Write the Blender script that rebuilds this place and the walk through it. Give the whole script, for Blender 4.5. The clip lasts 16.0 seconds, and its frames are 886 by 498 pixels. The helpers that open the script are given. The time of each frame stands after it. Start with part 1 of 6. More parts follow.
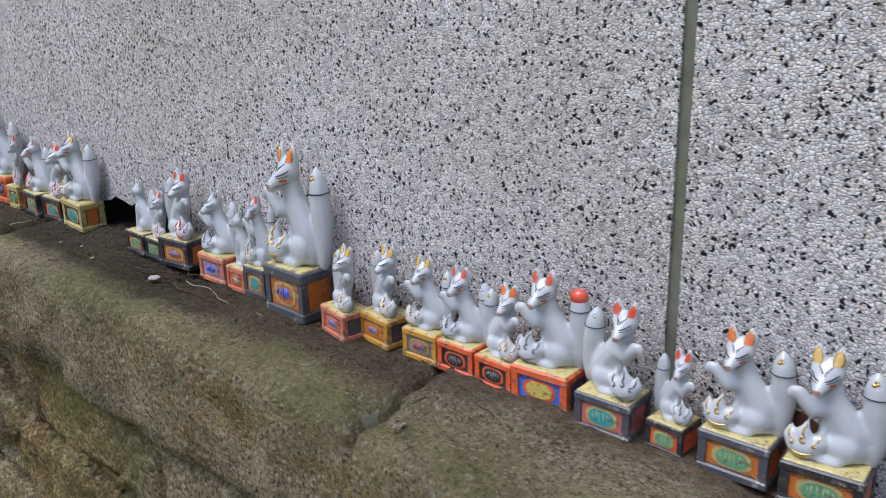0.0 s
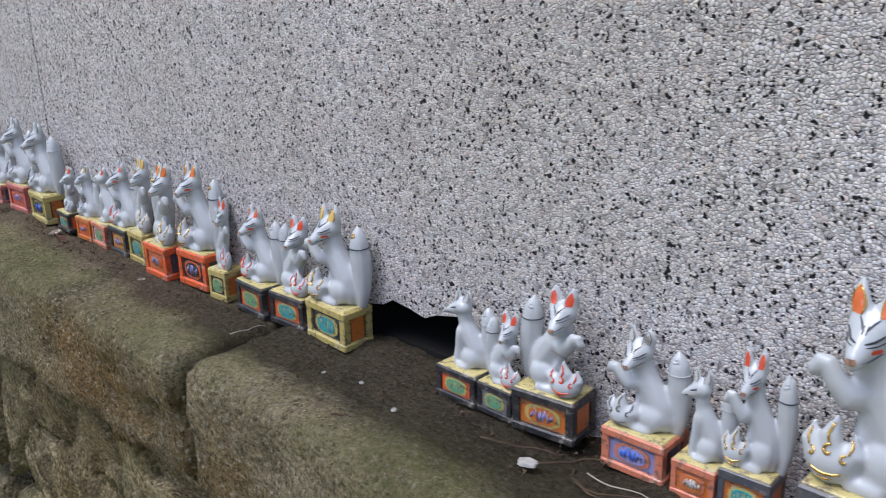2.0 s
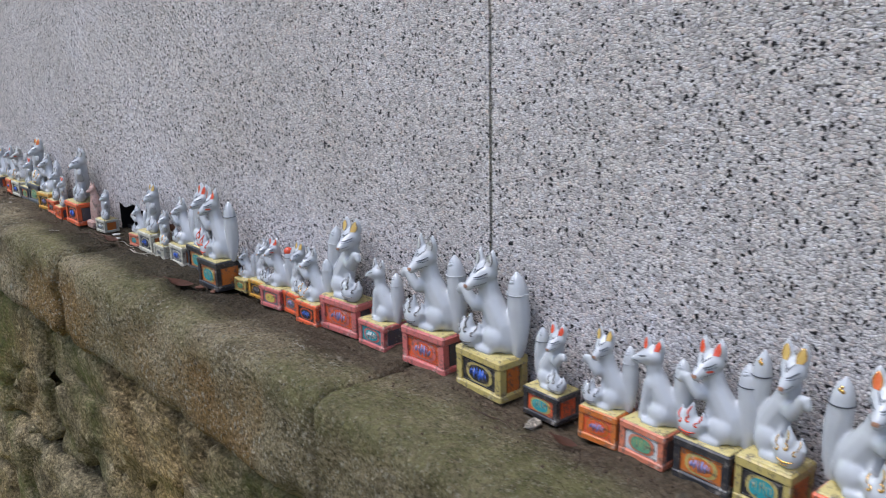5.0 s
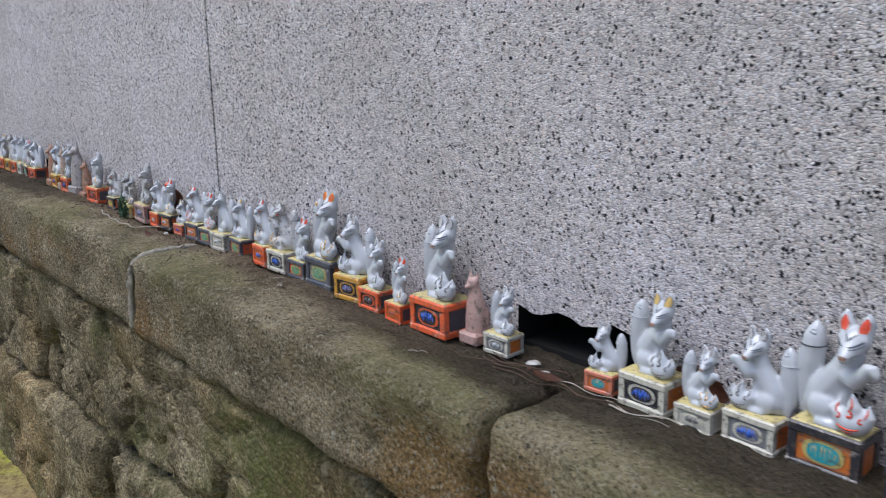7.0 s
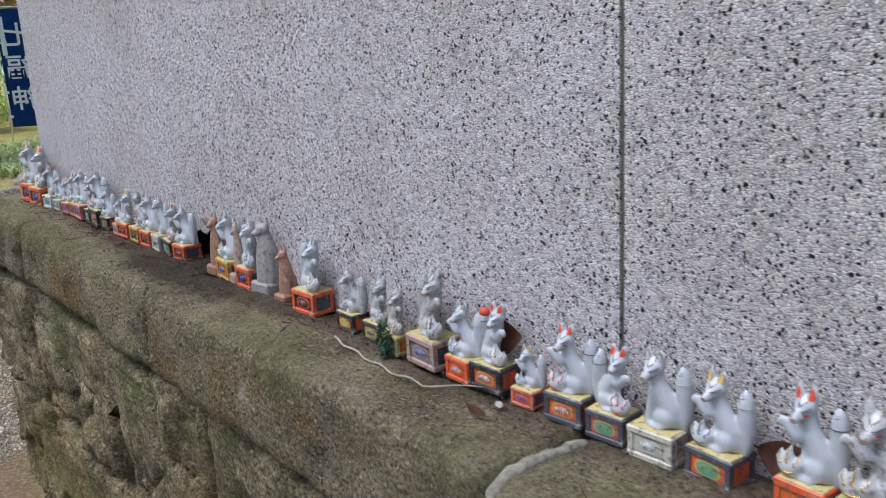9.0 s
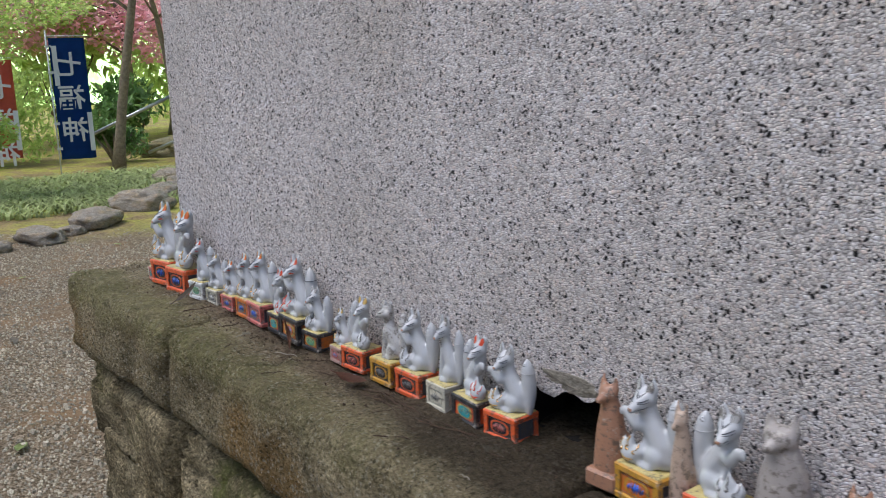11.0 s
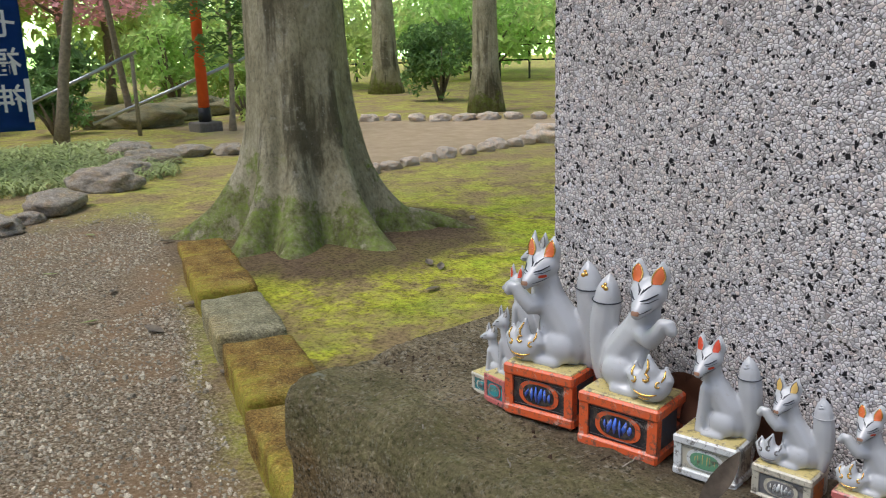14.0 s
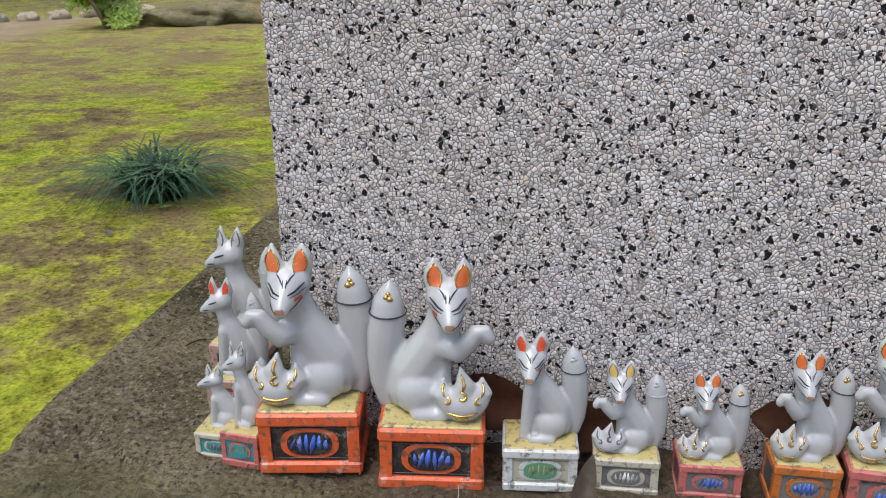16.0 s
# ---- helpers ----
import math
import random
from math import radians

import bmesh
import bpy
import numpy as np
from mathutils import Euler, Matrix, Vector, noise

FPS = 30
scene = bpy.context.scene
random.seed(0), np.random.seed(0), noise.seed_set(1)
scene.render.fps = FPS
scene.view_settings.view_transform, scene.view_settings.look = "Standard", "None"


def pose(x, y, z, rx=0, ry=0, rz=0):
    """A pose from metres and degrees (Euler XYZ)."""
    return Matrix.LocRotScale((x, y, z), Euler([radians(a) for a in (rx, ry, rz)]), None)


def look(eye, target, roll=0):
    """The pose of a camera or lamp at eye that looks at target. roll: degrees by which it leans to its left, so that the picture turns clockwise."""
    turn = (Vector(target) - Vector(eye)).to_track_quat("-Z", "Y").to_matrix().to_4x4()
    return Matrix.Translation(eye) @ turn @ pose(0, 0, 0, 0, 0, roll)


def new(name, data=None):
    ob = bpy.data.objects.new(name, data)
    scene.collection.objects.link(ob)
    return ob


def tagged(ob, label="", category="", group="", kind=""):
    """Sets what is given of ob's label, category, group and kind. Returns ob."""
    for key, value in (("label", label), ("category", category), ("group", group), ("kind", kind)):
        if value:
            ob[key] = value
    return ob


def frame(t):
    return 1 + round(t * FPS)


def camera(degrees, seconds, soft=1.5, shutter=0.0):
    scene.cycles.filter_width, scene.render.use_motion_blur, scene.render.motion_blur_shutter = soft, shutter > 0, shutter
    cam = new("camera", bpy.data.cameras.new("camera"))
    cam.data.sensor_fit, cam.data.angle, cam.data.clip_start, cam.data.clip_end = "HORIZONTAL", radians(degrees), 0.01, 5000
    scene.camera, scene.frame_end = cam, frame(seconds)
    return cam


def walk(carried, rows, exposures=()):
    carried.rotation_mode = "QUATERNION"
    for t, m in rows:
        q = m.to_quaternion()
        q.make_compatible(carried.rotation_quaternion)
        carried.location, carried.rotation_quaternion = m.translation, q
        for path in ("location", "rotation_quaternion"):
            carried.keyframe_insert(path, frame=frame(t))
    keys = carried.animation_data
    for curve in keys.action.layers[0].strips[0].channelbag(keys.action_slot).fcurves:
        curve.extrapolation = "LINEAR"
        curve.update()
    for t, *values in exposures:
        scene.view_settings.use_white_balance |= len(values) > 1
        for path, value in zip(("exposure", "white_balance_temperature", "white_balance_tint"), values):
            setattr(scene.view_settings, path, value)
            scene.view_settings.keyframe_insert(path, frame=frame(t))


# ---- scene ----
from mathutils.bvhtree import BVHTree

cam = camera(54.9, 16.0, soft=1.0, shutter=0.15)
PATH = [
    (0, (6.496, -0.665, 1.217), (5.218, 0.741, 0.592), -1.6),
    (0.5, (6.32, -0.633, 1.206), (5.045, 0.774, 0.579), -1.5),
    (1, (6.123, -0.585, 1.176), (4.836, 0.812, 0.55), -1.5),
    (1.5, (5.971, -0.58, 1.188), (4.657, 0.791, 0.561), -1.8),
    (2, (5.831, -0.618, 1.226), (4.506, 0.747, 0.608), -1.6),
    (2.5, (5.707, -0.687, 1.225), (4.374, 0.674, 0.616), -1.4),
    (3, (5.605, -0.728, 1.247), (4.248, 0.618, 0.66), -1.1),
    (3.5, (5.476, -0.727, 1.266), (4.088, 0.594, 0.695), -1.4),
    (4, (5.329, -0.703, 1.266), (3.924, 0.611, 0.719), -1.3),
    (4.2, (5.273, -0.704, 1.267), (3.864, 0.607, 0.722), -1.4),
    (6.3, (4.251, -0.777, 1.213), (2.813, 0.526, 0.731), -0.4),
    (6.5, (4.154, -0.781, 1.208), (2.71, 0.515, 0.726), -0.6),
    (7, (3.86, -0.806, 1.231), (2.401, 0.474, 0.75), -0.8),
    (7.5, (3.603, -0.802, 1.23), (2.128, 0.458, 0.744), -1.4),
    (8, (3.298, -0.752, 1.237), (1.811, 0.493, 0.748), -2.0),
    (8.5, (3.055, -0.721, 1.243), (1.558, 0.509, 0.748), -2.6),
    (8.7, (2.959, -0.718, 1.262), (1.46, 0.509, 0.765), -2.9),
    (10.8, (1.926, -0.656, 1.271), (0.368, 0.532, 0.867), -1.8),
    (11, (1.836, -0.677, 1.263), (0.28, 0.515, 0.862), -1.8),
    (11.5, (1.618, -0.699, 1.25), (0.059, 0.49, 0.853), -1.8),
    (12, (1.37, -0.678, 1.274), (-0.206, 0.489, 0.88), -2.0),
    (12.5, (1.168, -0.684, 1.236), (-0.417, 0.469, 0.84), -2.3),
    (13, (0.939, -0.76, 1.253), (-0.632, 0.407, 0.839), -2.2),
    (13.5, (0.731, -0.74, 1.235), (-0.794, 0.479, 0.798), -1.8),
    (14, (0.546, -0.646, 1.197), (-0.896, 0.657, 0.723), -1.7),
    (14.5, (0.43, -0.602, 1.187), (-0.775, 0.892, 0.624), -1.6),
    (15, (0.353, -0.64, 1.173), (-0.5, 1.047, 0.518), -0.9),
    (15.5, (0.299, -0.627, 1.214), (-0.257, 1.153, 0.493), -0.5),
    (16, (0.238, -0.591, 1.234), (-0.1, 1.242, 0.51), -0.5),
]

EXPOSURES = [(0, 0.45, 5580, 12), (4, 0.46, 5560, 12), (6.3, 0.40, 5530, 12), (9, 0.42, 5530, 12), (11, 0.18, 5800, 12), (12.3, 0.17, 5980, 11), (16, 0.26, 6050, 11)]
walk(cam, [(t, look(eye, at, roll)) for t, eye, at, roll in PATH], EXPOSURES)

# ---- light: bright open shade under a pale sky ----
world = bpy.data.worlds.new("sky")
scene.world = world
world.use_nodes = True
wn = world.node_tree
sky = wn.nodes.new("ShaderNodeTexSky")
sky.sky_type, sky.sun_disc = "NISHITA", False
sky.sun_elevation, sky.sun_rotation = radians(65), radians(200)
sky.air_density, sky.dust_density, sky.ozone_density = 1.0, 4.0, 1.0
wn.links.new(sky.outputs[0], wn.nodes["Background"].inputs[0])
wn.nodes["Background"].inputs[1].default_value = 0.12
sun = new("sun", bpy.data.lights.new("sun", "SUN"))
sun.data.energy, sun.data.angle, sun.data.color = 1.5, radians(35), (1.0, 0.95, 0.88)
sun.matrix_world = look((-3.4, -5.2, 14), (0, 0, 0))

GROUND = -0.08


def ledge_top(x):
    return 0.838 - 0.0055 * x


# ---- materials ----
def mat_base(name, rough=0.8, spec=0.3):
    m = bpy.data.materials.new(name)
    m.use_nodes = True
    nt = m.node_tree
    b = nt.nodes["Principled BSDF"]
    b.inputs["Roughness"].default_value = rough
    b.inputs["Specular IOR Level"].default_value = spec
    co = nt.nodes.new("ShaderNodeTexCoord")
    return m, nt, b, co.outputs["Object"]


def noise_tex(nt, co, scale, detail=5.0, rough=0.6):
    n = nt.nodes.new("ShaderNodeTexNoise")
    n.inputs["Scale"].default_value, n.inputs["Detail"].default_value, n.inputs["Roughness"].default_value = scale, detail, rough
    nt.links.new(co, n.inputs["Vector"])
    return n.outputs["Fac"]


def ramp(nt, fac, stops):
    r = nt.nodes.new("ShaderNodeValToRGB")
    els = r.color_ramp.elements
    while len(els) < len(stops):
        els.new(0.5)
    for e, (p, c) in zip(els, stops):
        e.position, e.color = p, (*c, 1) if len(c) == 3 else c
    nt.links.new(fac, r.inputs[0])
    return r.outputs[0]


def grey(v):
    return (v, v, v)


def mixc(nt, fac, a, b, mode="MIX"):
    m = nt.nodes.new("ShaderNodeMix")
    m.data_type, m.blend_type = "RGBA", mode
    for sock, v in ((m.inputs[0], fac), (m.inputs[6], a), (m.inputs[7], b)):
        if isinstance(v, (int, float)):
            sock.default_value = v
        elif isinstance(v, tuple):
            sock.default_value = (*v, 1)
        else:
            nt.links.new(v, sock)
    return m.outputs[2]


def mathn(nt, op, a, b=0.0, clamp=False):
    m = nt.nodes.new("ShaderNodeMath")
    m.operation, m.use_clamp = op, clamp
    for sock, v in zip(m.inputs, (a, b)):
        if isinstance(v, (int, float)):
            sock.default_value = v
        else:
            nt.links.new(v, sock)
    return m.outputs[0]


def bump(nt, b, height, strength, dist):
    n = nt.nodes.new("ShaderNodeBump")
    n.inputs["Strength"].default_value, n.inputs["Distance"].default_value = strength, dist
    nt.links.new(height, n.inputs["Height"])
    nt.links.new(n.outputs[0], b.inputs["Normal"])


def voronoi(nt, co, scale, feature="F1", rand=1.0):
    v = nt.nodes.new("ShaderNodeTexVoronoi")
    v.feature = feature
    v.inputs["Scale"].default_value, v.inputs["Randomness"].default_value = scale, rand
    nt.links.new(co, v.inputs["Vector"])
    return v


def cells(nt, co, scale):
    """Three random values for each cell of a Voronoi pattern."""
    v = voronoi(nt, co, scale)
    sep = nt.nodes.new("ShaderNodeSeparateColor")
    nt.links.new(v.outputs["Color"], sep.inputs[0])
    return v.outputs["Distance"], sep.outputs


def warped(nt, co, scale, amount):
    n = nt.nodes.new("ShaderNodeTexNoise")
    n.inputs["Scale"].default_value = scale
    nt.links.new(co, n.inputs["Vector"])
    vm = nt.nodes.new("ShaderNodeVectorMath")
    vm.operation = "MULTIPLY_ADD"
    vm.inputs[1].default_value = (amount, amount, amount)
    nt.links.new(n.outputs["Color"], vm.inputs[0])
    nt.links.new(co, vm.inputs[2])
    return vm.outputs[0]


def aggregate():
    """Washed gravel render: pale 4 mm chips, some black, in dark grey cement."""
    m, nt, b, co = mat_base("washed_aggregate", 0.75, 0.25)
    _, rnd = cells(nt, co, 300)
    chip = ramp(nt, rnd[0], [(0.0, (0.51, 0.48, 0.47)), (0.3, (0.75, 0.715, 0.705)), (0.7, (0.89, 0.855, 0.84)), (1.0, (0.81, 0.735, 0.68))])
    tint = ramp(nt, rnd[1], [(0.0, (0.86, 0.77, 0.73)), (0.25, (1, 1, 1)), (0.8, (1, 1, 1)), (1.0, (0.90, 0.93, 1.0))])
    col = mixc(nt, 0.8, chip, tint, "MULTIPLY")
    _, clump = cells(nt, warped(nt, co, 120, 0.008), 120)
    col = mixc(nt, 1.0, col, ramp(nt, clump[1], [(0.0, grey(0.82)), (0.4, grey(1.0)), (1.0, grey(1.08))]), "MULTIPLY")
    e = voronoi(nt, co, 300, "DISTANCE_TO_EDGE")
    gap = ramp(nt, e.outputs["Distance"], [(0.0, grey(1)), (0.045, grey(0.85)), (0.10, grey(0))])
    col = mixc(nt, gap, col, (0.21, 0.195, 0.19))
    spot = None
    for scale, wob, reach, share in ((185, 0.011, 0.285, 0.60), (120, 0.012, 0.25, 0.17)):
        dist, pickv = cells(nt, warped(nt, co, scale * 0.95, wob), scale)
        hole = ramp(nt, dist, [(0.0, grey(1)), (reach, grey(1)), (reach + 0.05, grey(0))])
        pick = ramp(nt, pickv[0], [(0.0, grey(1)), (share, grey(1)), (share + 0.02, grey(0))])
        one = mathn(nt, "MULTIPLY", hole, pick)
        spot = one if spot is None else mathn(nt, "MAXIMUM", spot, one)
    col = mixc(nt, spot, col, (0.016, 0.015, 0.017))
    stain = ramp(nt, noise_tex(nt, co, 2.2, 6), [(0.35, (0.80, 0.78, 0.73)), (0.6, (1, 1, 1))])
    col = mixc(nt, 0.8, col, stain, "MULTIPLY")
    blot = ramp(nt, noise_tex(nt, co, 9, 5, 0.7), [(0.60, grey(0)), (0.74, grey(1))])
    col = mixc(nt, mathn(nt, "MULTIPLY", blot, 0.22), col, (0.33, 0.29, 0.18))
    nt.links.new(col, b.inputs["Base Color"])
    hgt = mathn(nt, "SUBTRACT", ramp(nt, e.outputs["Distance"], [(0.0, grey(0)), (0.08, grey(0.55)), (0.28, grey(1))]), mathn(nt, "MULTIPLY", spot, 0.9))
    bump(nt, b, hgt, 0.6, 0.0014)
    return m


def coping_mat():
    """Grey-brown tuff full of small clasts; moss along the arris, rust on the face, soil against the wall."""
    m, nt, b, co = mat_base("coping_stone", 0.94, 0.12)
    sx = nt.nodes.new("ShaderNodeSeparateXYZ")
    nt.links.new(co, sx.inputs[0])
    col = ramp(nt, noise_tex(nt, co, 8, 9, 0.7), [(0.30, (0.10, 0.082, 0.048)), (0.48, (0.275, 0.225, 0.138)), (0.68, (0.46, 0.38, 0.24))])
    rust = ramp(nt, noise_tex(nt, co, 2.6, 5, 0.6), [(0.50, grey(0)), (0.60, grey(0.85))])
    face = ramp(nt, mathn(nt, "ADD", sx.outputs[2], 0.1), [(0.86, grey(1)), (0.91, grey(0))])
    col = mixc(nt, mathn(nt, "MULTIPLY", rust, face), col, (0.27, 0.165, 0.062))
    for sc, share, pale in ((80, 0.16, (0.40, 0.36, 0.27)), (150, 0.28, (0.46, 0.42, 0.32)), (150, 0.22, (0.05, 0.042, 0.03)), (300, 0.34, (0.055, 0.045, 0.03)), (300, 0.25, (0.48, 0.44, 0.34))):
        off = nt.nodes.new("ShaderNodeMapping")
        off.inputs[1].default_value = (sc * 0.37 + pale[0], pale[0] * 7, pale[1] * 3)
        nt.links.new(warped(nt, co, sc * 1.1, 0.9 / sc), off.inputs[0])
        dist, rv = cells(nt, off.outputs[0], sc)
        inside = ramp(nt, dist, [(0.0, grey(1)), (0.30, grey(1)), (0.44, grey(0))])
        pick = ramp(nt, rv[0], [(0.0, grey(0.8)), (share, grey(0.5)), (share + 0.02, grey(0))])
        col = mixc(nt, mathn(nt, "MULTIPLY", inside, pick), col, pale)
    col = mixc(nt, 0.75, col, ramp(nt, noise_tex(nt, co, 170, 4, 0.8), [(0.34, grey(0.25)), (0.5, grey(0.95)), (0.66, grey(1.55))]), "MULTIPLY")
    spread = mathn(nt, "MULTIPLY", mathn(nt, "SUBTRACT", noise_tex(nt, co, 9, 8, 0.7), 0.5), 0.22)
    across = mathn(nt, "ADD", mathn(nt, "ADD", sx.outputs[1], 0.7), spread)
    band = ramp(nt, across, [(0.47, grey(0.55)), (0.515, grey(1)), (0.575, grey(1)), (0.62, grey(0))])
    rise = nt.nodes.new("ShaderNodeMapRange")
    rise.inputs[1].default_value, rise.inputs[2].default_value, rise.inputs[3].default_value, rise.inputs[4].default_value = 0.765, 0.80, 0.22, 1.0
    nt.links.new(mathn(nt, "ADD", sx.outputs[2], mathn(nt, "MULTIPLY", spread, 0.3)), rise.inputs[0])
    band = mathn(nt, "MULTIPLY", band, rise.outputs[0])
    where = ramp(nt, noise_tex(nt, co, 1.9, 6, 0.65), [(0.44, grey(0.05)), (0.58, grey(0.8))])
    damp = nt.nodes.new("ShaderNodeMapRange")
    damp.inputs[1].default_value, damp.inputs[2].default_value, damp.inputs[3].default_value, damp.inputs[4].default_value = 1.5, 0.5, 0.0, 0.7
    nt.links.new(sx.outputs[0], damp.inputs[0])
    where = mathn(nt, "MAXIMUM", where, damp.outputs[0])
    fuzz = ramp(nt, noise_tex(nt, co, 80, 5, 0.75), [(0.32, grey(0.25)), (0.55, grey(1))])
    mossc = ramp(nt, noise_tex(nt, co, 26, 5, 0.7), [(0.35, (0.12, 0.122, 0.043)), (0.6, (0.255, 0.25, 0.095))])
    col = mixc(nt, mathn(nt, "MULTIPLY", mathn(nt, "MULTIPLY", band, where), mathn(nt, "MULTIPLY", fuzz, 0.85)), col, mossc)
    lichen = ramp(nt, noise_tex(nt, co, 21, 3, 0.5), [(0.72, grey(0)), (0.745, grey(0.55))])
    col = mixc(nt, lichen, col, (0.40, 0.42, 0.33))
    ragged = mathn(nt, "MULTIPLY", mathn(nt, "SUBTRACT", noise_tex(nt, co, 13, 7, 0.7), 0.5), 0.13)
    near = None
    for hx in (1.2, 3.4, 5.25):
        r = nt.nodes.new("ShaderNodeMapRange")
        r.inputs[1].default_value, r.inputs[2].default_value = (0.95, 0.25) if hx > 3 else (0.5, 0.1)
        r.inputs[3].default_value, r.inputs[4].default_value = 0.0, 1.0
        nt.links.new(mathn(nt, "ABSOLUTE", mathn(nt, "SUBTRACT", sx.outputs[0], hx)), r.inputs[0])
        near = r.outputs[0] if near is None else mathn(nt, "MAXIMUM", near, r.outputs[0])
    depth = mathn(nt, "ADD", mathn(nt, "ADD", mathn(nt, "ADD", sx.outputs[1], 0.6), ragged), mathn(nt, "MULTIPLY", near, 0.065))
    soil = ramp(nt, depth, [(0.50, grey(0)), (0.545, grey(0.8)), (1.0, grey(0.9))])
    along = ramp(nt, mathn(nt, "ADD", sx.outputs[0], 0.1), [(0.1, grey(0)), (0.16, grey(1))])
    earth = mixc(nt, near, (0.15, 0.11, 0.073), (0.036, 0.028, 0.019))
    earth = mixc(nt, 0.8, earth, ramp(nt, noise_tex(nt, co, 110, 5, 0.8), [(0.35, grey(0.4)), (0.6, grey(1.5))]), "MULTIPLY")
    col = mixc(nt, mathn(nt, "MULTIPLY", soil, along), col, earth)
    nt.links.new(col, b.inputs["Base Color"])
    peb, _ = cells(nt, co, 120)
    h = mathn(nt, "ADD", mathn(nt, "MULTIPLY", noise_tex(nt, co, 34, 9, 0.75), 1.6), mathn(nt, "MULTIPLY", peb, -0.5))
    h = mathn(nt, "ADD", h, mathn(nt, "MULTIPLY", noise_tex(nt, co, 150, 4, 0.8), 0.7))
    bump(nt, b, h, 1.0, 0.014)
    return m


def rock(name, dark, mid, light, moss=0.3, mossc=(0.10, 0.115, 0.03), scale=1.0, grain_mix=0.6):
    m, nt, b, co = mat_base(name, 0.92, 0.15)
    base = ramp(nt, noise_tex(nt, co, 7 * scale, 8, 0.65), [(0.3, dark), (0.5, mid), (0.72, light)])
    grain = ramp(nt, noise_tex(nt, co, 150 * scale, 4, 0.8), [(0.34, grey(0.12)), (0.5, grey(0.9)), (0.66, grey(1.7))])
    col = mixc(nt, grain_mix, base, grain, "MULTIPLY")
    warm = ramp(nt, noise_tex(nt, co, 2.3 * scale, 5), [(0.45, (1, 1, 1)), (0.7, (1.25, 0.98, 0.62))])
    col = mixc(nt, 0.7, col, warm, "MULTIPLY")
    v = voronoi(nt, co, 55 * scale)
    sp = nt.nodes.new("ShaderNodeSeparateColor")
    nt.links.new(v.outputs["Color"], sp.inputs[0])
    peb = ramp(nt, sp.outputs[0], [(0.0, grey(0)), (0.84, grey(0)), (0.97, grey(0.45))])
    col = mixc(nt, peb, col, light)
    for sc, lo, hi in ((105, 0.72, 1.28), (240, 0.62, 1.36)):
        gv = voronoi(nt, co, sc * scale)
        gs = nt.nodes.new("ShaderNodeSeparateColor")
        nt.links.new(gv.outputs["Color"], gs.inputs[0])
        col = mixc(nt, 0.9, col, ramp(nt, gs.outputs[1], [(0.0, grey(lo)), (0.6, grey(1.0)), (1.0, grey(hi))]), "MULTIPLY")
    if moss:
        mm = ramp(nt, noise_tex(nt, co, 3.1 * scale, 7, 0.6), [(0.62 - 0.3 * moss, grey(0)), (0.78 - 0.3 * moss, grey(1))])
        fine = ramp(nt, noise_tex(nt, co, 45 * scale, 4, 0.7), [(0.3, grey(0.1)), (0.6, grey(1))])
        col = mixc(nt, mathn(nt, "MULTIPLY", mathn(nt, "MULTIPLY", mm, fine), 0.8), col, mossc)
    nt.links.new(col, b.inputs["Base Color"])
    v3 = voronoi(nt, co, 130 * scale)
    h = mathn(nt, "ADD", mathn(nt, "MULTIPLY", noise_tex(nt, co, 30 * scale, 9, 0.72), 1.6), mathn(nt, "MULTIPLY", v3.outputs["Distance"], -0.45))
    bump(nt, b, h, 0.8, 0.011 / scale)
    return m


def glaze(name, color, rough=0.13, wear=0.12, wearc=(0.5, 0.47, 0.42), metal=0.0):
    m, nt, b, co = mat_base(name, rough, 0.5)
    n = ramp(nt, noise_tex(nt, co, 26, 6, 0.7), [(0.52, grey(0)), (0.72, grey(wear))])
    dots = ramp(nt, noise_tex(nt, co, 240, 2), [(0.66, grey(0)), (0.74, grey(wear * 1.8))])
    f = mathn(nt, "ADD", n, dots, True)
    col = mixc(nt, f, color, wearc)
    if wear > 0.3:
        scuff = ramp(nt, noise_tex(nt, co, 130, 7, 0.75), [(0.52, grey(0)), (0.60, grey(0.8))])
        col = mixc(nt, scuff, col, (0.11, 0.09, 0.07))
        pale = ramp(nt, noise_tex(nt, co, 75, 6, 0.7), [(0.58, grey(0)), (0.64, grey(0.55))])
        col = mixc(nt, pale, col, (0.52, 0.47, 0.40))
    nt.links.new(col, b.inputs["Base Color"])
    b.inputs["Metallic"].default_value = metal
    nt.links.new(mathn(nt, "ADD", mathn(nt, "MULTIPLY", f, 0.5), rough), b.inputs["Roughness"])
    return m


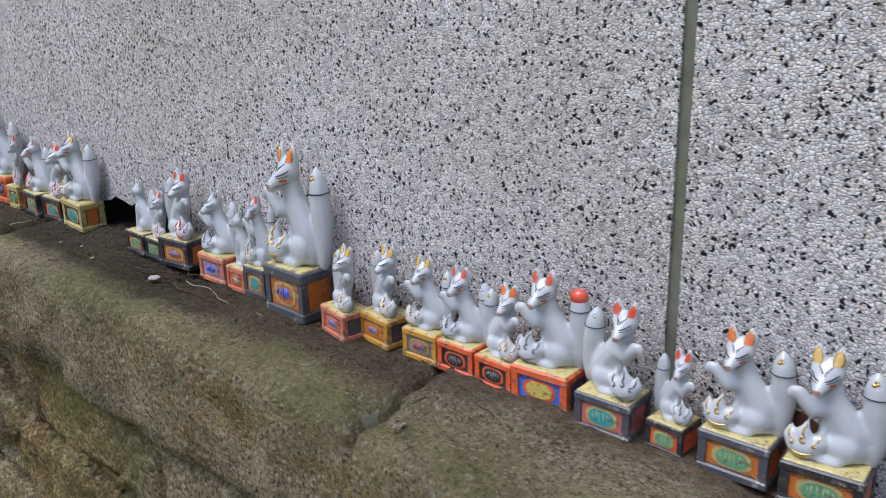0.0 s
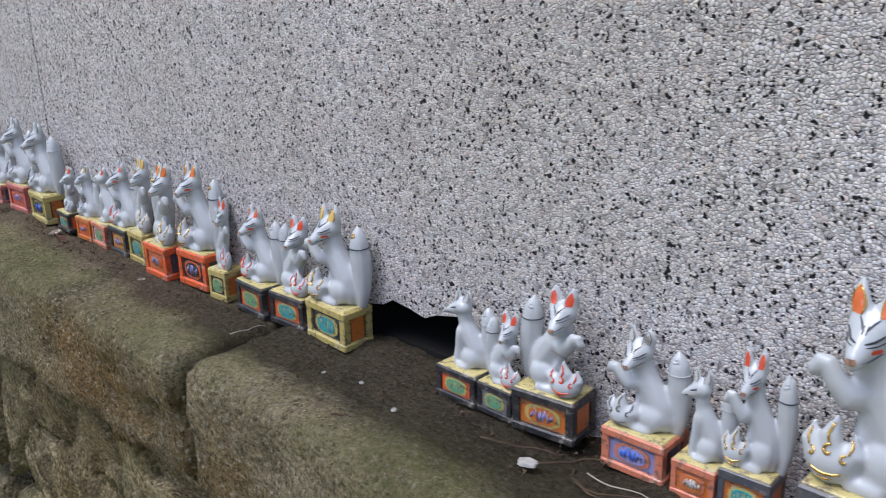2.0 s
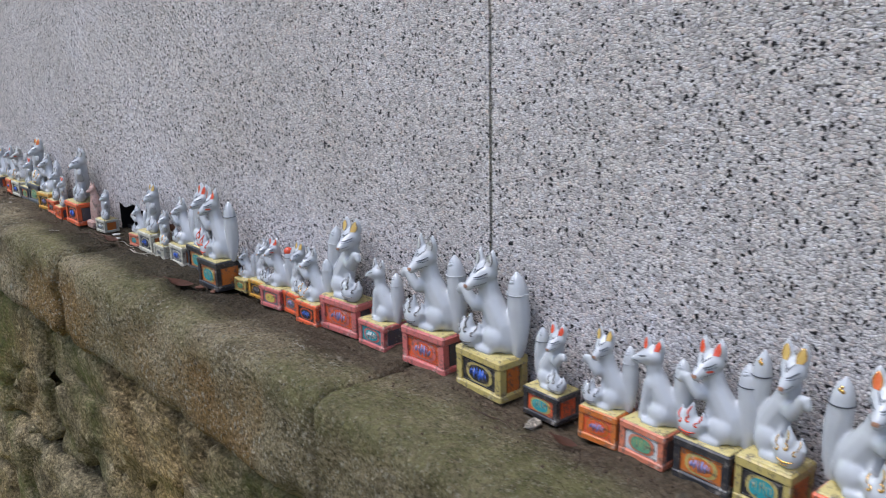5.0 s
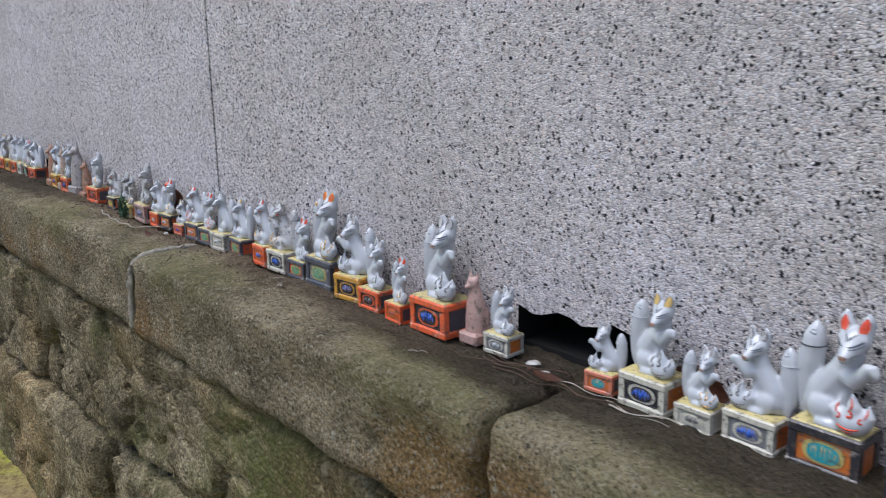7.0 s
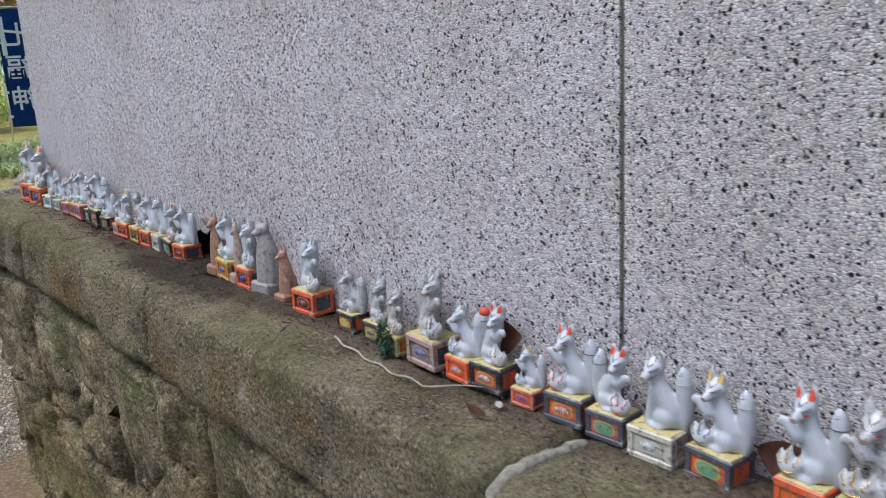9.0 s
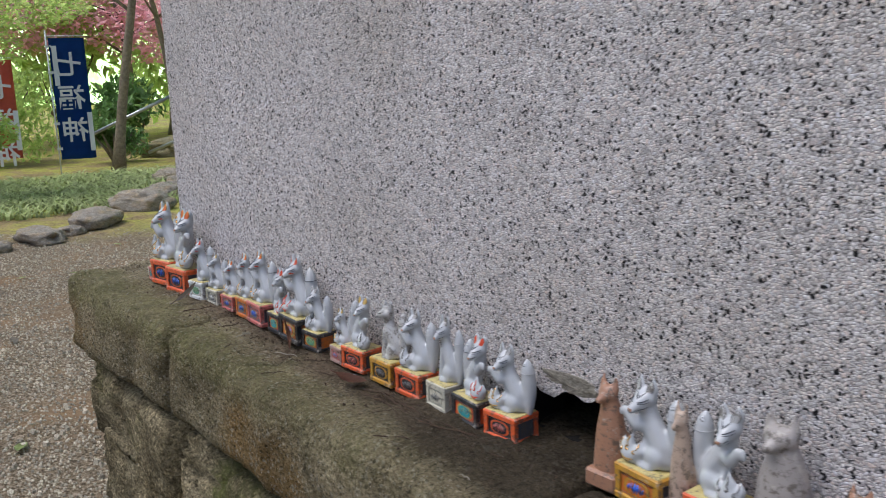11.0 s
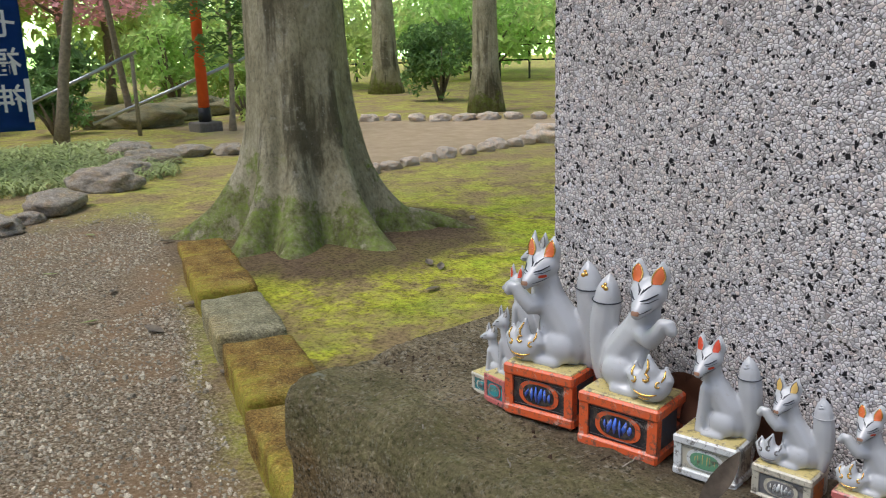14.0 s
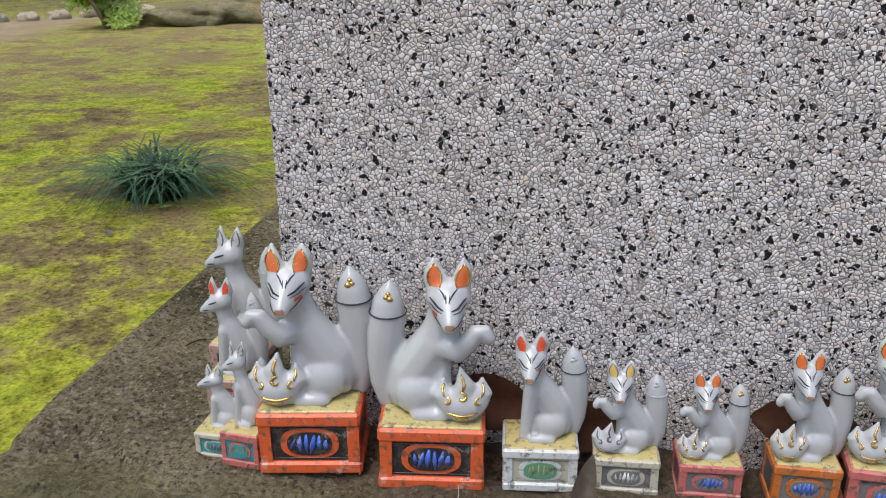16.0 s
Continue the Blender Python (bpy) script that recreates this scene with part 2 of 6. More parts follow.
def plain(name, color, rough=0.7, var=0.25, scale=12, metal=0.0, bumpy=0.0, trans=0.0):
    m, nt, b, co = mat_base(name, rough, 0.3)
    n = noise_tex(nt, co, scale, 6, 0.65)
    lo = tuple(c * (1 - var) for c in color)
    hi = tuple(min(1, c * (1 + var)) for c in color)
    geo = nt.nodes.new("ShaderNodeNewGeometry")
    col = ramp(nt, n, [(0.3, lo), (0.7, hi)])
    jit = ramp(nt, geo.outputs["Random Per Island"], [(0.0, grey(1 - var)), (1.0, grey(1.0))])
    col = mixc(nt, 1.0, col, jit, "MULTIPLY")
    nt.links.new(col, b.inputs["Base Color"])
    b.inputs["Metallic"].default_value = metal
    if bumpy:
        bump(nt, b, n, 0.8, bumpy)
    if trans:
        out = nt.nodes["Material Output"]
        tr = nt.nodes.new("ShaderNodeBsdfTranslucent")
        mx = nt.nodes.new("ShaderNodeMixShader")
        mx.inputs[0].default_value = trans
        nt.links.new(col, tr.inputs[0])
        nt.links.new(b.outputs[0], mx.inputs[1])
        nt.links.new(tr.outputs[0], mx.inputs[2])
        nt.links.new(mx.outputs[0], out.inputs[0])
    return m


def half_plane(nt, sx, nx, ny, c, soft, wob):
    """1 where nx*x + ny*y > c, with a ragged edge."""
    s = mathn(nt, "ADD", mathn(nt, "MULTIPLY", sx.outputs[0], nx), mathn(nt, "MULTIPLY", sx.outputs[1], ny))
    s = mathn(nt, "ADD", mathn(nt, "SUBTRACT", s, c), wob)
    r = nt.nodes.new("ShaderNodeMapRange")
    r.inputs[1].default_value, r.inputs[2].default_value = -soft, soft
    nt.links.new(s, r.inputs[0])
    return r.outputs[0]


def ground_mat():
    m, nt, b, co = mat_base("park_ground", 0.95, 0.1)
    sx = nt.nodes.new("ShaderNodeSeparateXYZ")
    nt.links.new(co, sx.inputs[0])
    wob = mathn(nt, "MULTIPLY", mathn(nt, "SUBTRACT", noise_tex(nt, co, 1.6, 6), 0.5), 1.0)
    gravel = ramp(nt, noise_tex(nt, co, 70, 4, 0.75), [(0.34, (0.05, 0.036, 0.022)), (0.5, (0.22, 0.17, 0.108)), (0.64, (0.50, 0.415, 0.30))])
    soil = ramp(nt, noise_tex(nt, co, 1.3, 7, 0.6), [(0.5, grey(0)), (0.68, grey(1))])
    gravel = mixc(nt, mathn(nt, "MULTIPLY", soil, 0.85), gravel, (0.30, 0.195, 0.105))
    moss = ramp(nt, noise_tex(nt, co, 1.7, 10, 0.75), [(0.40, (0.24, 0.175, 0.09)), (0.46, (0.34, 0.29, 0.09)), (0.50, (0.48, 0.475, 0.055)), (0.62, (0.38, 0.47, 0.042))])
    clump = ramp(nt, noise_tex(nt, co, 9, 7, 0.75), [(0.36, grey(0.5)), (0.5, grey(1.0)), (0.64, grey(1.35))])
    moss = mixc(nt, 0.9, moss, clump, "MULTIPLY")
    fine = ramp(nt, noise_tex(nt, co, 45, 5, 0.75), [(0.34, grey(0.2)), (0.5, grey(1.0)), (0.66, grey(1.35))])
    moss = mixc(nt, 0.85, moss, fine, "MULTIPLY")
    bare = ramp(nt, noise_tex(nt, co, 1.1, 9, 0.72), [(0.48, grey(0)), (0.60, grey(0.85))])
    moss = mixc(nt, bare, moss, mixc(nt, 0.7, (0.34, 0.25, 0.125), fine, "MULTIPLY"))
    dirt = ramp(nt, noise_tex(nt, co, 5, 7, 0.6), [(0.3, (0.38, 0.29, 0.18)), (0.7, (0.50, 0.39, 0.26))])
    g = mathn(nt, "MULTIPLY", half_plane(nt, sx, -0.36, -0.93, 0.10, 0.15, mathn(nt, "MULTIPLY", wob, 0.3)), half_plane(nt, sx, 0.82, -0.57, -6.1, 0.5, wob))
    far = half_plane(nt, sx, 0.655, -0.756, -13.35, 0.25, 0.0)
    d = mathn(nt, "MULTIPLY", mathn(nt, "MULTIPLY", half_plane(nt, sx, -1.0, -0.08, 6.1, 0.3, 0.0), far), half_plane(nt, sx, 0.25, 0.97, 2.6, 0.5, wob))
    back = mathn(nt, "MULTIPLY", half_plane(nt, sx, -1.0, 0.25, 5.6, 0.9, wob), 0.42)
    moss = mixc(nt, back, moss, mixc(nt, 0.8, (0.36, 0.27, 0.16), fine, "MULTIPLY"))
    dv = nt.nodes.new("ShaderNodeVectorMath")
    dv.operation = "DISTANCE"
    dv.inputs[1].default_value = (-4.2, 2.5, GROUND)
    nt.links.new(co, dv.inputs[0])
    litter = ramp(nt, mathn(nt, "ADD", mathn(nt, "MULTIPLY", dv.outputs["Value"], 0.25), mathn(nt, "MULTIPLY", wob, 0.22)), [(0.24, grey(0.9)), (0.31, grey(0))])
    moss = mixc(nt, litter, moss, mixc(nt, 0.85, (0.135, 0.095, 0.06), fine, "MULTIPLY"))
    col = mixc(nt, g, moss, gravel)
    col = mixc(nt, d, col, dirt)
    nt.links.new(col, b.inputs["Base Color"])
    bump(nt, b, noise_tex(nt, co, 55, 6, 0.75), 0.9, 0.02)
    return m


def bark():
    """Grey-brown bark in fine vertical cracks, with pale lichen and green moss on the roots."""
    m, nt, b, co = mat_base("bark", 0.9, 0.15)
    mp = nt.nodes.new("ShaderNodeMapping")
    mp.inputs["Scale"].default_value = (1.0, 1.0, 0.5)
    nt.links.new(co, mp.inputs[0])
    st = mp.outputs[0]
    col = ramp(nt, noise_tex(nt, st, 5, 9, 0.7), [(0.34, (0.25, 0.225, 0.135)), (0.5, (0.40, 0.365, 0.235)), (0.66, (0.55, 0.51, 0.36))])
    crack = ramp(nt, noise_tex(nt, st, 55, 6, 0.75), [(0.37, grey(0.5)), (0.5, grey(1.0)), (0.66, grey(1.25))])
    col = mixc(nt, 0.7, col, crack, "MULTIPLY")
    long = nt.nodes.new("ShaderNodeMapping")
    long.inputs["Scale"].default_value = (3.2, 3.2, 0.35)
    nt.links.new(co, long.inputs[0])
    streak = ramp(nt, noise_tex(nt, long.outputs[0], 1.6, 8, 0.65), [(0.54, grey(0)), (0.62, grey(0.8))])
    col = mixc(nt, streak, col, (0.085, 0.075, 0.045))
    lich = ramp(nt, noise_tex(nt, co, 14, 6, 0.7), [(0.58, grey(0)), (0.68, grey(0.6))])
    col = mixc(nt, lich, col, (0.52, 0.50, 0.40))
    spk = ramp(nt, noise_tex(nt, co, 60, 3, 0.6), [(0.68, grey(0)), (0.73, grey(0.7))])
    col = mixc(nt, spk, col, (0.58, 0.57, 0.50))
    sx = nt.nodes.new("ShaderNodeSeparateXYZ")
    nt.links.new(co, sx.inputs[0])
    n = mathn(nt, "MULTIPLY", mathn(nt, "SUBTRACT", noise_tex(nt, co, 3.6, 10, 0.75), 0.375), 3.4)
    mo = ramp(nt, mathn(nt, "SUBTRACT", n, mathn(nt, "MULTIPLY", sx.outputs[2], 1.15)), [(0.0, grey(0)), (0.16, grey(0.95))])
    mo = mathn(nt, "MULTIPLY", mo, ramp(nt, noise_tex(nt, co, 38, 5, 0.7), [(0.35, grey(0.45)), (0.6, grey(1))]))
    col = mixc(nt, mo, col, ramp(nt, noise_tex(nt, co, 11, 5, 0.7), [(0.4, (0.13, 0.135, 0.04)), (0.62, (0.25, 0.34, 0.06))]))
    nt.links.new(col, b.inputs["Base Color"])
    bump(nt, b, mathn(nt, "ADD", noise_tex(nt, st, 26, 8, 0.75), noise_tex(nt, st, 90, 4, 0.7)), 1.0, 0.02)
    return m


M = {}
M["wall"] = aggregate()
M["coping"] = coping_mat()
M["footing"] = rock("footing_stone", (0.065, 0.054, 0.03), (0.20, 0.165, 0.095), (0.36, 0.305, 0.19), 0.42, (0.10, 0.115, 0.028), 1.0, 0.75)
M["boulder"] = rock("boulder", (0.24, 0.215, 0.175), (0.42, 0.375, 0.31), (0.60, 0.54, 0.45), 0.12, grain_mix=0.4)
M["pale_stone"] = rock("pale_stone", (0.52, 0.45, 0.37), (0.70, 0.62, 0.52), (0.80, 0.73, 0.63), 0.0, grain_mix=0.25)
M["kerb"] = rock("kerb_stone", (0.18, 0.165, 0.10), (0.29, 0.27, 0.165), (0.38, 0.35, 0.23), 0.2, (0.24, 0.22, 0.06), grain_mix=0.35)
M["kerb_moss"] = rock("mossy_kerb", (0.12, 0.075, 0.028), (0.25, 0.155, 0.042), (0.36, 0.28, 0.09), 0.55, (0.33, 0.33, 0.04))
M["ground"] = ground_mat()
# Near-black that paints shade into the hollows and stone gaps.
M["recess_shade"] = plain("painted_recess_shade", (0.012, 0.011, 0.010), 0.95)
M["white"] = glaze("white_glaze", (0.49, 0.505, 0.515), 0.10, 0.2, (0.36, 0.33, 0.28))
M["dirty"] = glaze("faded_glaze", (0.46, 0.455, 0.44), 0.3, 0.45, (0.33, 0.30, 0.25))
M["gold"] = glaze("gold_lustre", (0.72, 0.46, 0.14), 0.22, 0.25, (0.4, 0.3, 0.15), 0.9)
M["ink"] = plain("ink_line", (0.05, 0.055, 0.065), 0.3)
M["ear_red"] = glaze("ear_red", (0.62, 0.075, 0.03), 0.2, 0.2)
M["ear_orange"] = glaze("ear_orange", (0.66, 0.15, 0.04), 0.2, 0.2)
M["ink_pale"] = plain("faded_ink", (0.20, 0.19, 0.18), 0.35)
M["ear_yellow"] = glaze("ear_yellow", (0.62, 0.42, 0.12), 0.2, 0.2)
PAINT = {"red": (0.72, 0.125, 0.035), "orange": (0.58, 0.17, 0.03), "black": (0.028, 0.028, 0.032), "slate": (0.075, 0.08, 0.095),
         "mustard": (0.55, 0.29, 0.035), "peach": (0.60, 0.20, 0.11), "pink": (0.56, 0.16, 0.14), "rose": (0.46, 0.30, 0.25),
         "olive": (0.50, 0.40, 0.13), "cream": (0.56, 0.53, 0.42), "white": (0.68, 0.70, 0.68), "grey": (0.20, 0.20, 0.20),
         "teal": (0.05, 0.32, 0.34), "blue": (0.07, 0.17, 0.68), "green": (0.14, 0.33, 0.19), "lilac": (0.30, 0.28, 0.50),
         "yellow": (0.62, 0.50, 0.10), "clay": (0.36, 0.19, 0.115), "tan": (0.45, 0.34, 0.26), "ash": (0.34, 0.31, 0.29)}
for key, c in PAINT.items():
    M["p_" + key] = glaze("paint_" + key, c, 0.35, 0.5, (0.30, 0.26, 0.21))
M["pedestal_top"] = glaze("yellow_wash", (0.56, 0.47, 0.19), 0.4, 0.6, (0.27, 0.23, 0.15))
M["bark"] = bark()
M["bark_dark"] = plain("thin_bark", (0.25, 0.205, 0.145), 0.9, 0.35, 20, bumpy=0.01)
M["leaf"] = plain("maple_leaf", (0.56, 0.80, 0.25), 0.55, 0.3, 3, trans=0.65)
M["leaf_dark"] = plain("evergreen_leaf", (0.24, 0.40, 0.13), 0.45, 0.45, 3, trans=0.35)
M["leaf_bright"] = plain("spring_leaf", (0.66, 0.84, 0.28), 0.55, 0.3, 3, trans=0.66)
M["blossom"] = plain("pink_blossom", (0.98, 0.60, 0.65), 0.6, 0.06, 3, trans=0.8)
M["sasa"] = plain("bamboo_grass", (0.54, 0.62, 0.27), 0.6, 0.45, 6, trans=0.3)
M["lilyturf"] = plain("lilyturf_blade", (0.08, 0.16, 0.085), 0.4, 0.5, 9, trans=0.2)
M["dead"] = plain("dead_leaf", (0.17, 0.075, 0.045), 0.6, 0.4, 40)
M["dead_pale"] = plain("dry_leaf", (0.33, 0.285, 0.215), 0.7, 0.3, 40)
M["dead_grey"] = plain("brown_dry_leaf", (0.17, 0.135, 0.10), 0.7, 0.4, 60)
M["twig"] = plain("twig_bark", (0.10, 0.065, 0.04), 0.85, 0.4, 60)
M["cord"] = plain("pale_root", (0.42, 0.38, 0.30), 0.8, 0.2, 60)
M["scrap"] = plain("dirty_paper", (0.46, 0.44, 0.40), 0.8, 0.3, 80)
M["steel"] = plain("steel_rail", (0.45, 0.47, 0.48), 0.3, 0.1, 5, 0.9)
M["post"] = plain("weathered_post", (0.33, 0.28, 0.20), 0.8, 0.3, 15)
M["vermilion"] = plain("vermilion_paint", (0.84, 0.13, 0.03), 0.5, 0.15, 5)
M["black_paint"] = plain("black_paint", (0.03, 0.03, 0.032), 0.5, 0.2, 5)
M["concrete"] = plain("plinth_concrete", (0.20, 0.18, 0.16), 0.9, 0.3, 25, bumpy=0.004)
M["cloth_blue"] = plain("blue_cloth", (0.014, 0.065, 0.27), 0.8, 0.15, 4, trans=0.2)
M["cloth_red"] = plain("red_cloth", (0.62, 0.16, 0.115), 0.8, 0.15, 4, trans=0.2)
M["cloth_white"] = plain("white_cloth_print", (0.72, 0.74, 0.78), 0.8, 0.1, 4)
M["gravel"] = plain("gravel_chip", (0.66, 0.535, 0.40), 0.9, 0.7, 300)
M["sealant"] = plain("joint_sealant", (0.16, 0.165, 0.12), 0.8, 0.25, 30)
M["mortar"] = plain("pale_mortar", (0.34, 0.31, 0.245), 0.9, 0.4, 110, bumpy=0.006)
M["panel_white"] = plain("notice_panel", (0.6, 0.62, 0.62), 0.5, 0.1, 4)


# ---- building blocks ----
def link(name, bm, mats, parent=None, label="", smooth=False):
    me = bpy.data.meshes.new(name)
    bm.normal_update()
    bm.to_mesh(me)
    bm.free()
    for m in mats if isinstance(mats, (list, tuple)) else [mats]:
        me.materials.append(m)
    if smooth:
        me.polygons.foreach_set("use_smooth", [True] * len(me.polygons))
    ob = new(name, me)
    if parent:
        ob.parent = parent
    if label:
        ob["label"] = label
    return ob


def part(name, bm, material, parent, label="", smooth=False):
    return link(name, bm, material, parent, label, smooth)


def root(name, label, category, group="", kind="", at=(0, 0, 0)):
    ob = new(name)
    ob.location = at
    return tagged(ob, label, category, group, kind)


def box(bm, x0, y0, z0, x1, y1, z1, mi=0, bevel=0.0):
    r = bmesh.ops.create_cube(bm, size=1, matrix=Matrix.Translation(((x0 + x1) / 2, (y0 + y1) / 2, (z0 + z1) / 2)) @ Matrix.Diagonal((x1 - x0, y1 - y0, z1 - z0, 1)))
    faces = {f for v in r["verts"] for f in v.link_faces}
    for f in faces:
        f.material_index = mi
    if bevel:
        edges = {e for v in r["verts"] for e in v.link_edges}
        res = bmesh.ops.bevel(bm, geom=list(edges), offset=bevel, segments=1, affect="EDGES", profile=0.5)
        for f in res["faces"]:
            f.material_index = mi


def tube(bm, pts, radii, n=8, mi=0, squash=1.0):
    """A closed tapering tube through points."""
    pts = [Vector(p) for p in pts]
    rings = []
    up = Vector((0.13, 0.31, 0.94))
    for i, p in enumerate(pts):
        d = (pts[min(i + 1, len(pts) - 1)] - pts[max(i - 1, 0)]).normalized()
        a = d.cross(up)
        if a.length < 1e-3:
            a = d.cross(Vector((1, 0, 0)))
        a.normalize()
        c = d.cross(a)
        rings.append([bm.verts.new(p + (a * math.cos(2 * math.pi * k / n) + c * math.sin(2 * math.pi * k / n) * squash) * radii[i]) for k in range(n)])
    for r0, r1 in zip(rings, rings[1:]):
        for k in range(n):
            f = bm.faces.new((r0[k], r0[(k + 1) % n], r1[(k + 1) % n], r1[k]))
            f.material_index, f.smooth = mi, True
    for r in (rings[0][::-1], rings[-1]):
        bm.faces.new(r).material_index = mi


def ball(bm, c, r, mi=0, u=12, v=8):
    q = bmesh.ops.create_uvsphere(bm, u_segments=u, v_segments=v, radius=1, matrix=Matrix.Translation(c) @ Matrix.Diagonal((*r, 1)))
    for f in {f for x in q["verts"] for f in x.link_faces}:
        f.material_index, f.smooth = mi, True


# ---- structure: ground, ledge, wall ----
def hill(x, y):
    d = math.hypot(x + 4.2, y - 2.6)
    return GROUND + 0.05 * max(0, 1 - d / 1.6) + 0.02 * noise.noise((x * 0.7, y * 0.7, 0))


bm = bmesh.new()
near = [-14 + 0.2 * i for i in range(111)]
xs = [-400, -120, -50, -25, -17] + near + [10, 14, 25, 60, 200, 400]
ys = [-400, -120, -40, -15, -8, -5, -3] + [-2 + 0.2 * i for i in range(76)] + [16, 20, 30, 60, 150, 400]
grid = [[bm.verts.new((x, y, hill(x, y))) for y in ys] for x in xs]
for i in range(len(xs) - 1):
    for j in range(len(ys) - 1):
        bm.faces.new((grid[i][j], grid[i + 1][j], grid[i + 1][j + 1], grid[i][j + 1]))
tagged(link("ground", bm, M["ground"], smooth=True), "mossy park ground with a gravel path and bare earth", "ground", kind="structure")


def rough_stone(name, parent, x0, x1, profile, mat, amp, seed, step=0.009, rnd=0.025, flat=True):
    """A long stone: a closed outline in y and z carried along x, rounded at its ends and roughened."""
    bm = bmesh.new()
    fine = []
    for (ya, za), (yb, zb) in zip(profile, profile[1:] + profile[:1]):
        k = max(1, int(math.hypot(yb - ya, zb - za) / 0.010)) if max(ya, yb) < 0.03 and max(za, zb) > -0.1 else 1
        fine += [(ya + (yb - ya) * i / k, za + (zb - za) * i / k) for i in range(k)]
    cz0 = sum(p[1] for p in profile) / len(profile)
    profile = fine
    n = max(4, int((x1 - x0) / step))
    cy = sum(p[0] for p in profile) / len(profile)
    cz = cz0
    rings = []
    for i in range(n + 1):
        x = x0 + (x1 - x0) * i / n
        dist = min(x - x0, x1 - x)
        pull = rnd * (1 - math.sqrt(max(0, 1 - max(0, (rnd - dist) / rnd) ** 2))) if dist < rnd else 0
        ring = []
        for y, z in profile:
            v = Vector((x, y, z))
            q = Vector((x * 9 + seed, y * 9, z * 9))
            k = 1.0
            if flat and z > cz + 0.05 and y > -0.11:
                k = 0.12
            d = (noise.fractal(q, 0.8, 2.1, 5) * amp + noise.noise(q * 0.25) * amp * 0.8 + noise.noise(q * 5.5) * 0.0026 + noise.noise(q * 11) * 0.0022) * (k if k < 1 else 1)
            if noise.noise(q * 0.55 + Vector((3, 9, 2))) > 0.33 and k == 1:
                d -= amp * 0.7
            if not flat:
                p = Vector((q.x * 0.34, q.z * 0.50, seed)) + Vector((noise.noise(q * 0.9), noise.noise(q * 0.9 + Vector((5, 5, 5))), 0)) * 0.35
                near, centres = noise.voronoi(p)
                tilt = noise.cell_vector(centres[0] * 7.3) - Vector((0.5, 0.5, 0.5))
                d = d * 0.55 + amp * (tilt.z * 0.9 + 1.7 * tilt.dot(p - centres[0]))
                d -= 1.1 * amp * max(0, 1 - (near[1] - near[0]) / 0.055)
                d = min(d, 0.02)
            out = Vector((0, -1 if y < -0.05 else 0, 1 if z > cz else -0.3)).normalized()
            top = ledge_top(x) - 0.83 if flat else 0
            v += out * d + Vector((0, (pull if y < 0 else -pull) * (1 if y < 0.2 else 0), -pull if z > cz else pull)) + Vector((0, 0, top))
            v.x += noise.noise(q + Vector((7, 3, 1))) * amp * 0.6
            ring.append(bm.verts.new(v))
        rings.append(ring)
    m = len(profile)
    for a, b in zip(rings, rings[1:]):
        for k in range(m):
            bm.faces.new((a[k], b[k], b[(k + 1) % m], a[(k + 1) % m]))
    bm.faces.new(rings[0])
    bm.faces.new(rings[-1][::-1])
    bmesh.ops.recalc_face_normals(bm, faces=bm.faces)
    return part(name, bm, mat, parent, smooth=True)


def coping_profile(back, front, low):
    top = [(back, 0.83)] + [(y, 0.83) for y in (0.05, 0.0, -0.02, -0.04, -0.06, -0.08, -0.095, -0.11, -0.125, -0.14, -0.152)]
    r = 0.026
    cx, cz = front + r, 0.83 - r
    arc = [(cx - r * math.sin(a), cz + r * math.cos(a)) for a in [i * math.pi / 2 / 7 for i in range(8)]]
    face = [(front - 0.004 * i / 6, cz - (cz - low) * i / 8) for i in range(1, 8)]
    return top + arc + face + [(front + 0.012, low), (front + 0.05, low - 0.005), (0.0, low), (back, low)]


retaining = root("wall_retaining", "low mossy retaining wall of rough stone blocks", "wall", kind="structure")
joints = [-0.235, 0.36, 1.26, 2.22, 3.22, 4.125, 4.985, 5.93, 6.9, 7.9]
for i, (a, b) in enumerate(zip(joints, joints[1:])):
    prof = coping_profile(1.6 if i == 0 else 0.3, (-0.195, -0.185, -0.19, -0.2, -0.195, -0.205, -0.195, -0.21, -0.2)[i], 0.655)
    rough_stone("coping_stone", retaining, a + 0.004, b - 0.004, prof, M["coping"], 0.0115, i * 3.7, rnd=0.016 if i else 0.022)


def footing_profile(front, top, low, back=0.3):
    h = top - low
    return [(back, top), (0.1, top), (front + 0.06, top), (front + 0.015, top - 0.01)] + [(front, top - 0.03 - (h - 0.05) * k / 12) for k in range(13)] + [(front + 0.03, low + 0.005), (0.1, low), (back, low)]


random.seed(4)
for row, (top, low, front) in enumerate(((0.648, 0.30, -0.175), (0.292, -0.16, -0.185))):
    x = -0.16 + 0.04 * row
    first = True
    while x < 7.9:
        w = random.uniform(0.42, 0.85)
        rough_stone("footing_stone", retaining, x, x + w, footing_profile(front + random.uniform(-0.02, 0.02), top, low, 1.6 if first else 0.3), M["footing"], 0.024, x * 5 + row * 17, 0.011, 0.034, False)
        x += w + 0.011
        first = False
# Near-black fill behind the blocks, painting shade into their gaps.
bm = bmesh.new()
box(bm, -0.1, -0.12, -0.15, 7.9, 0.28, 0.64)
part("core", bm, M["recess_shade"], retaining)

wall = root("wall_north", "tall wall of washed pebble panels, grey with black flecks", "wall", kind="structure")


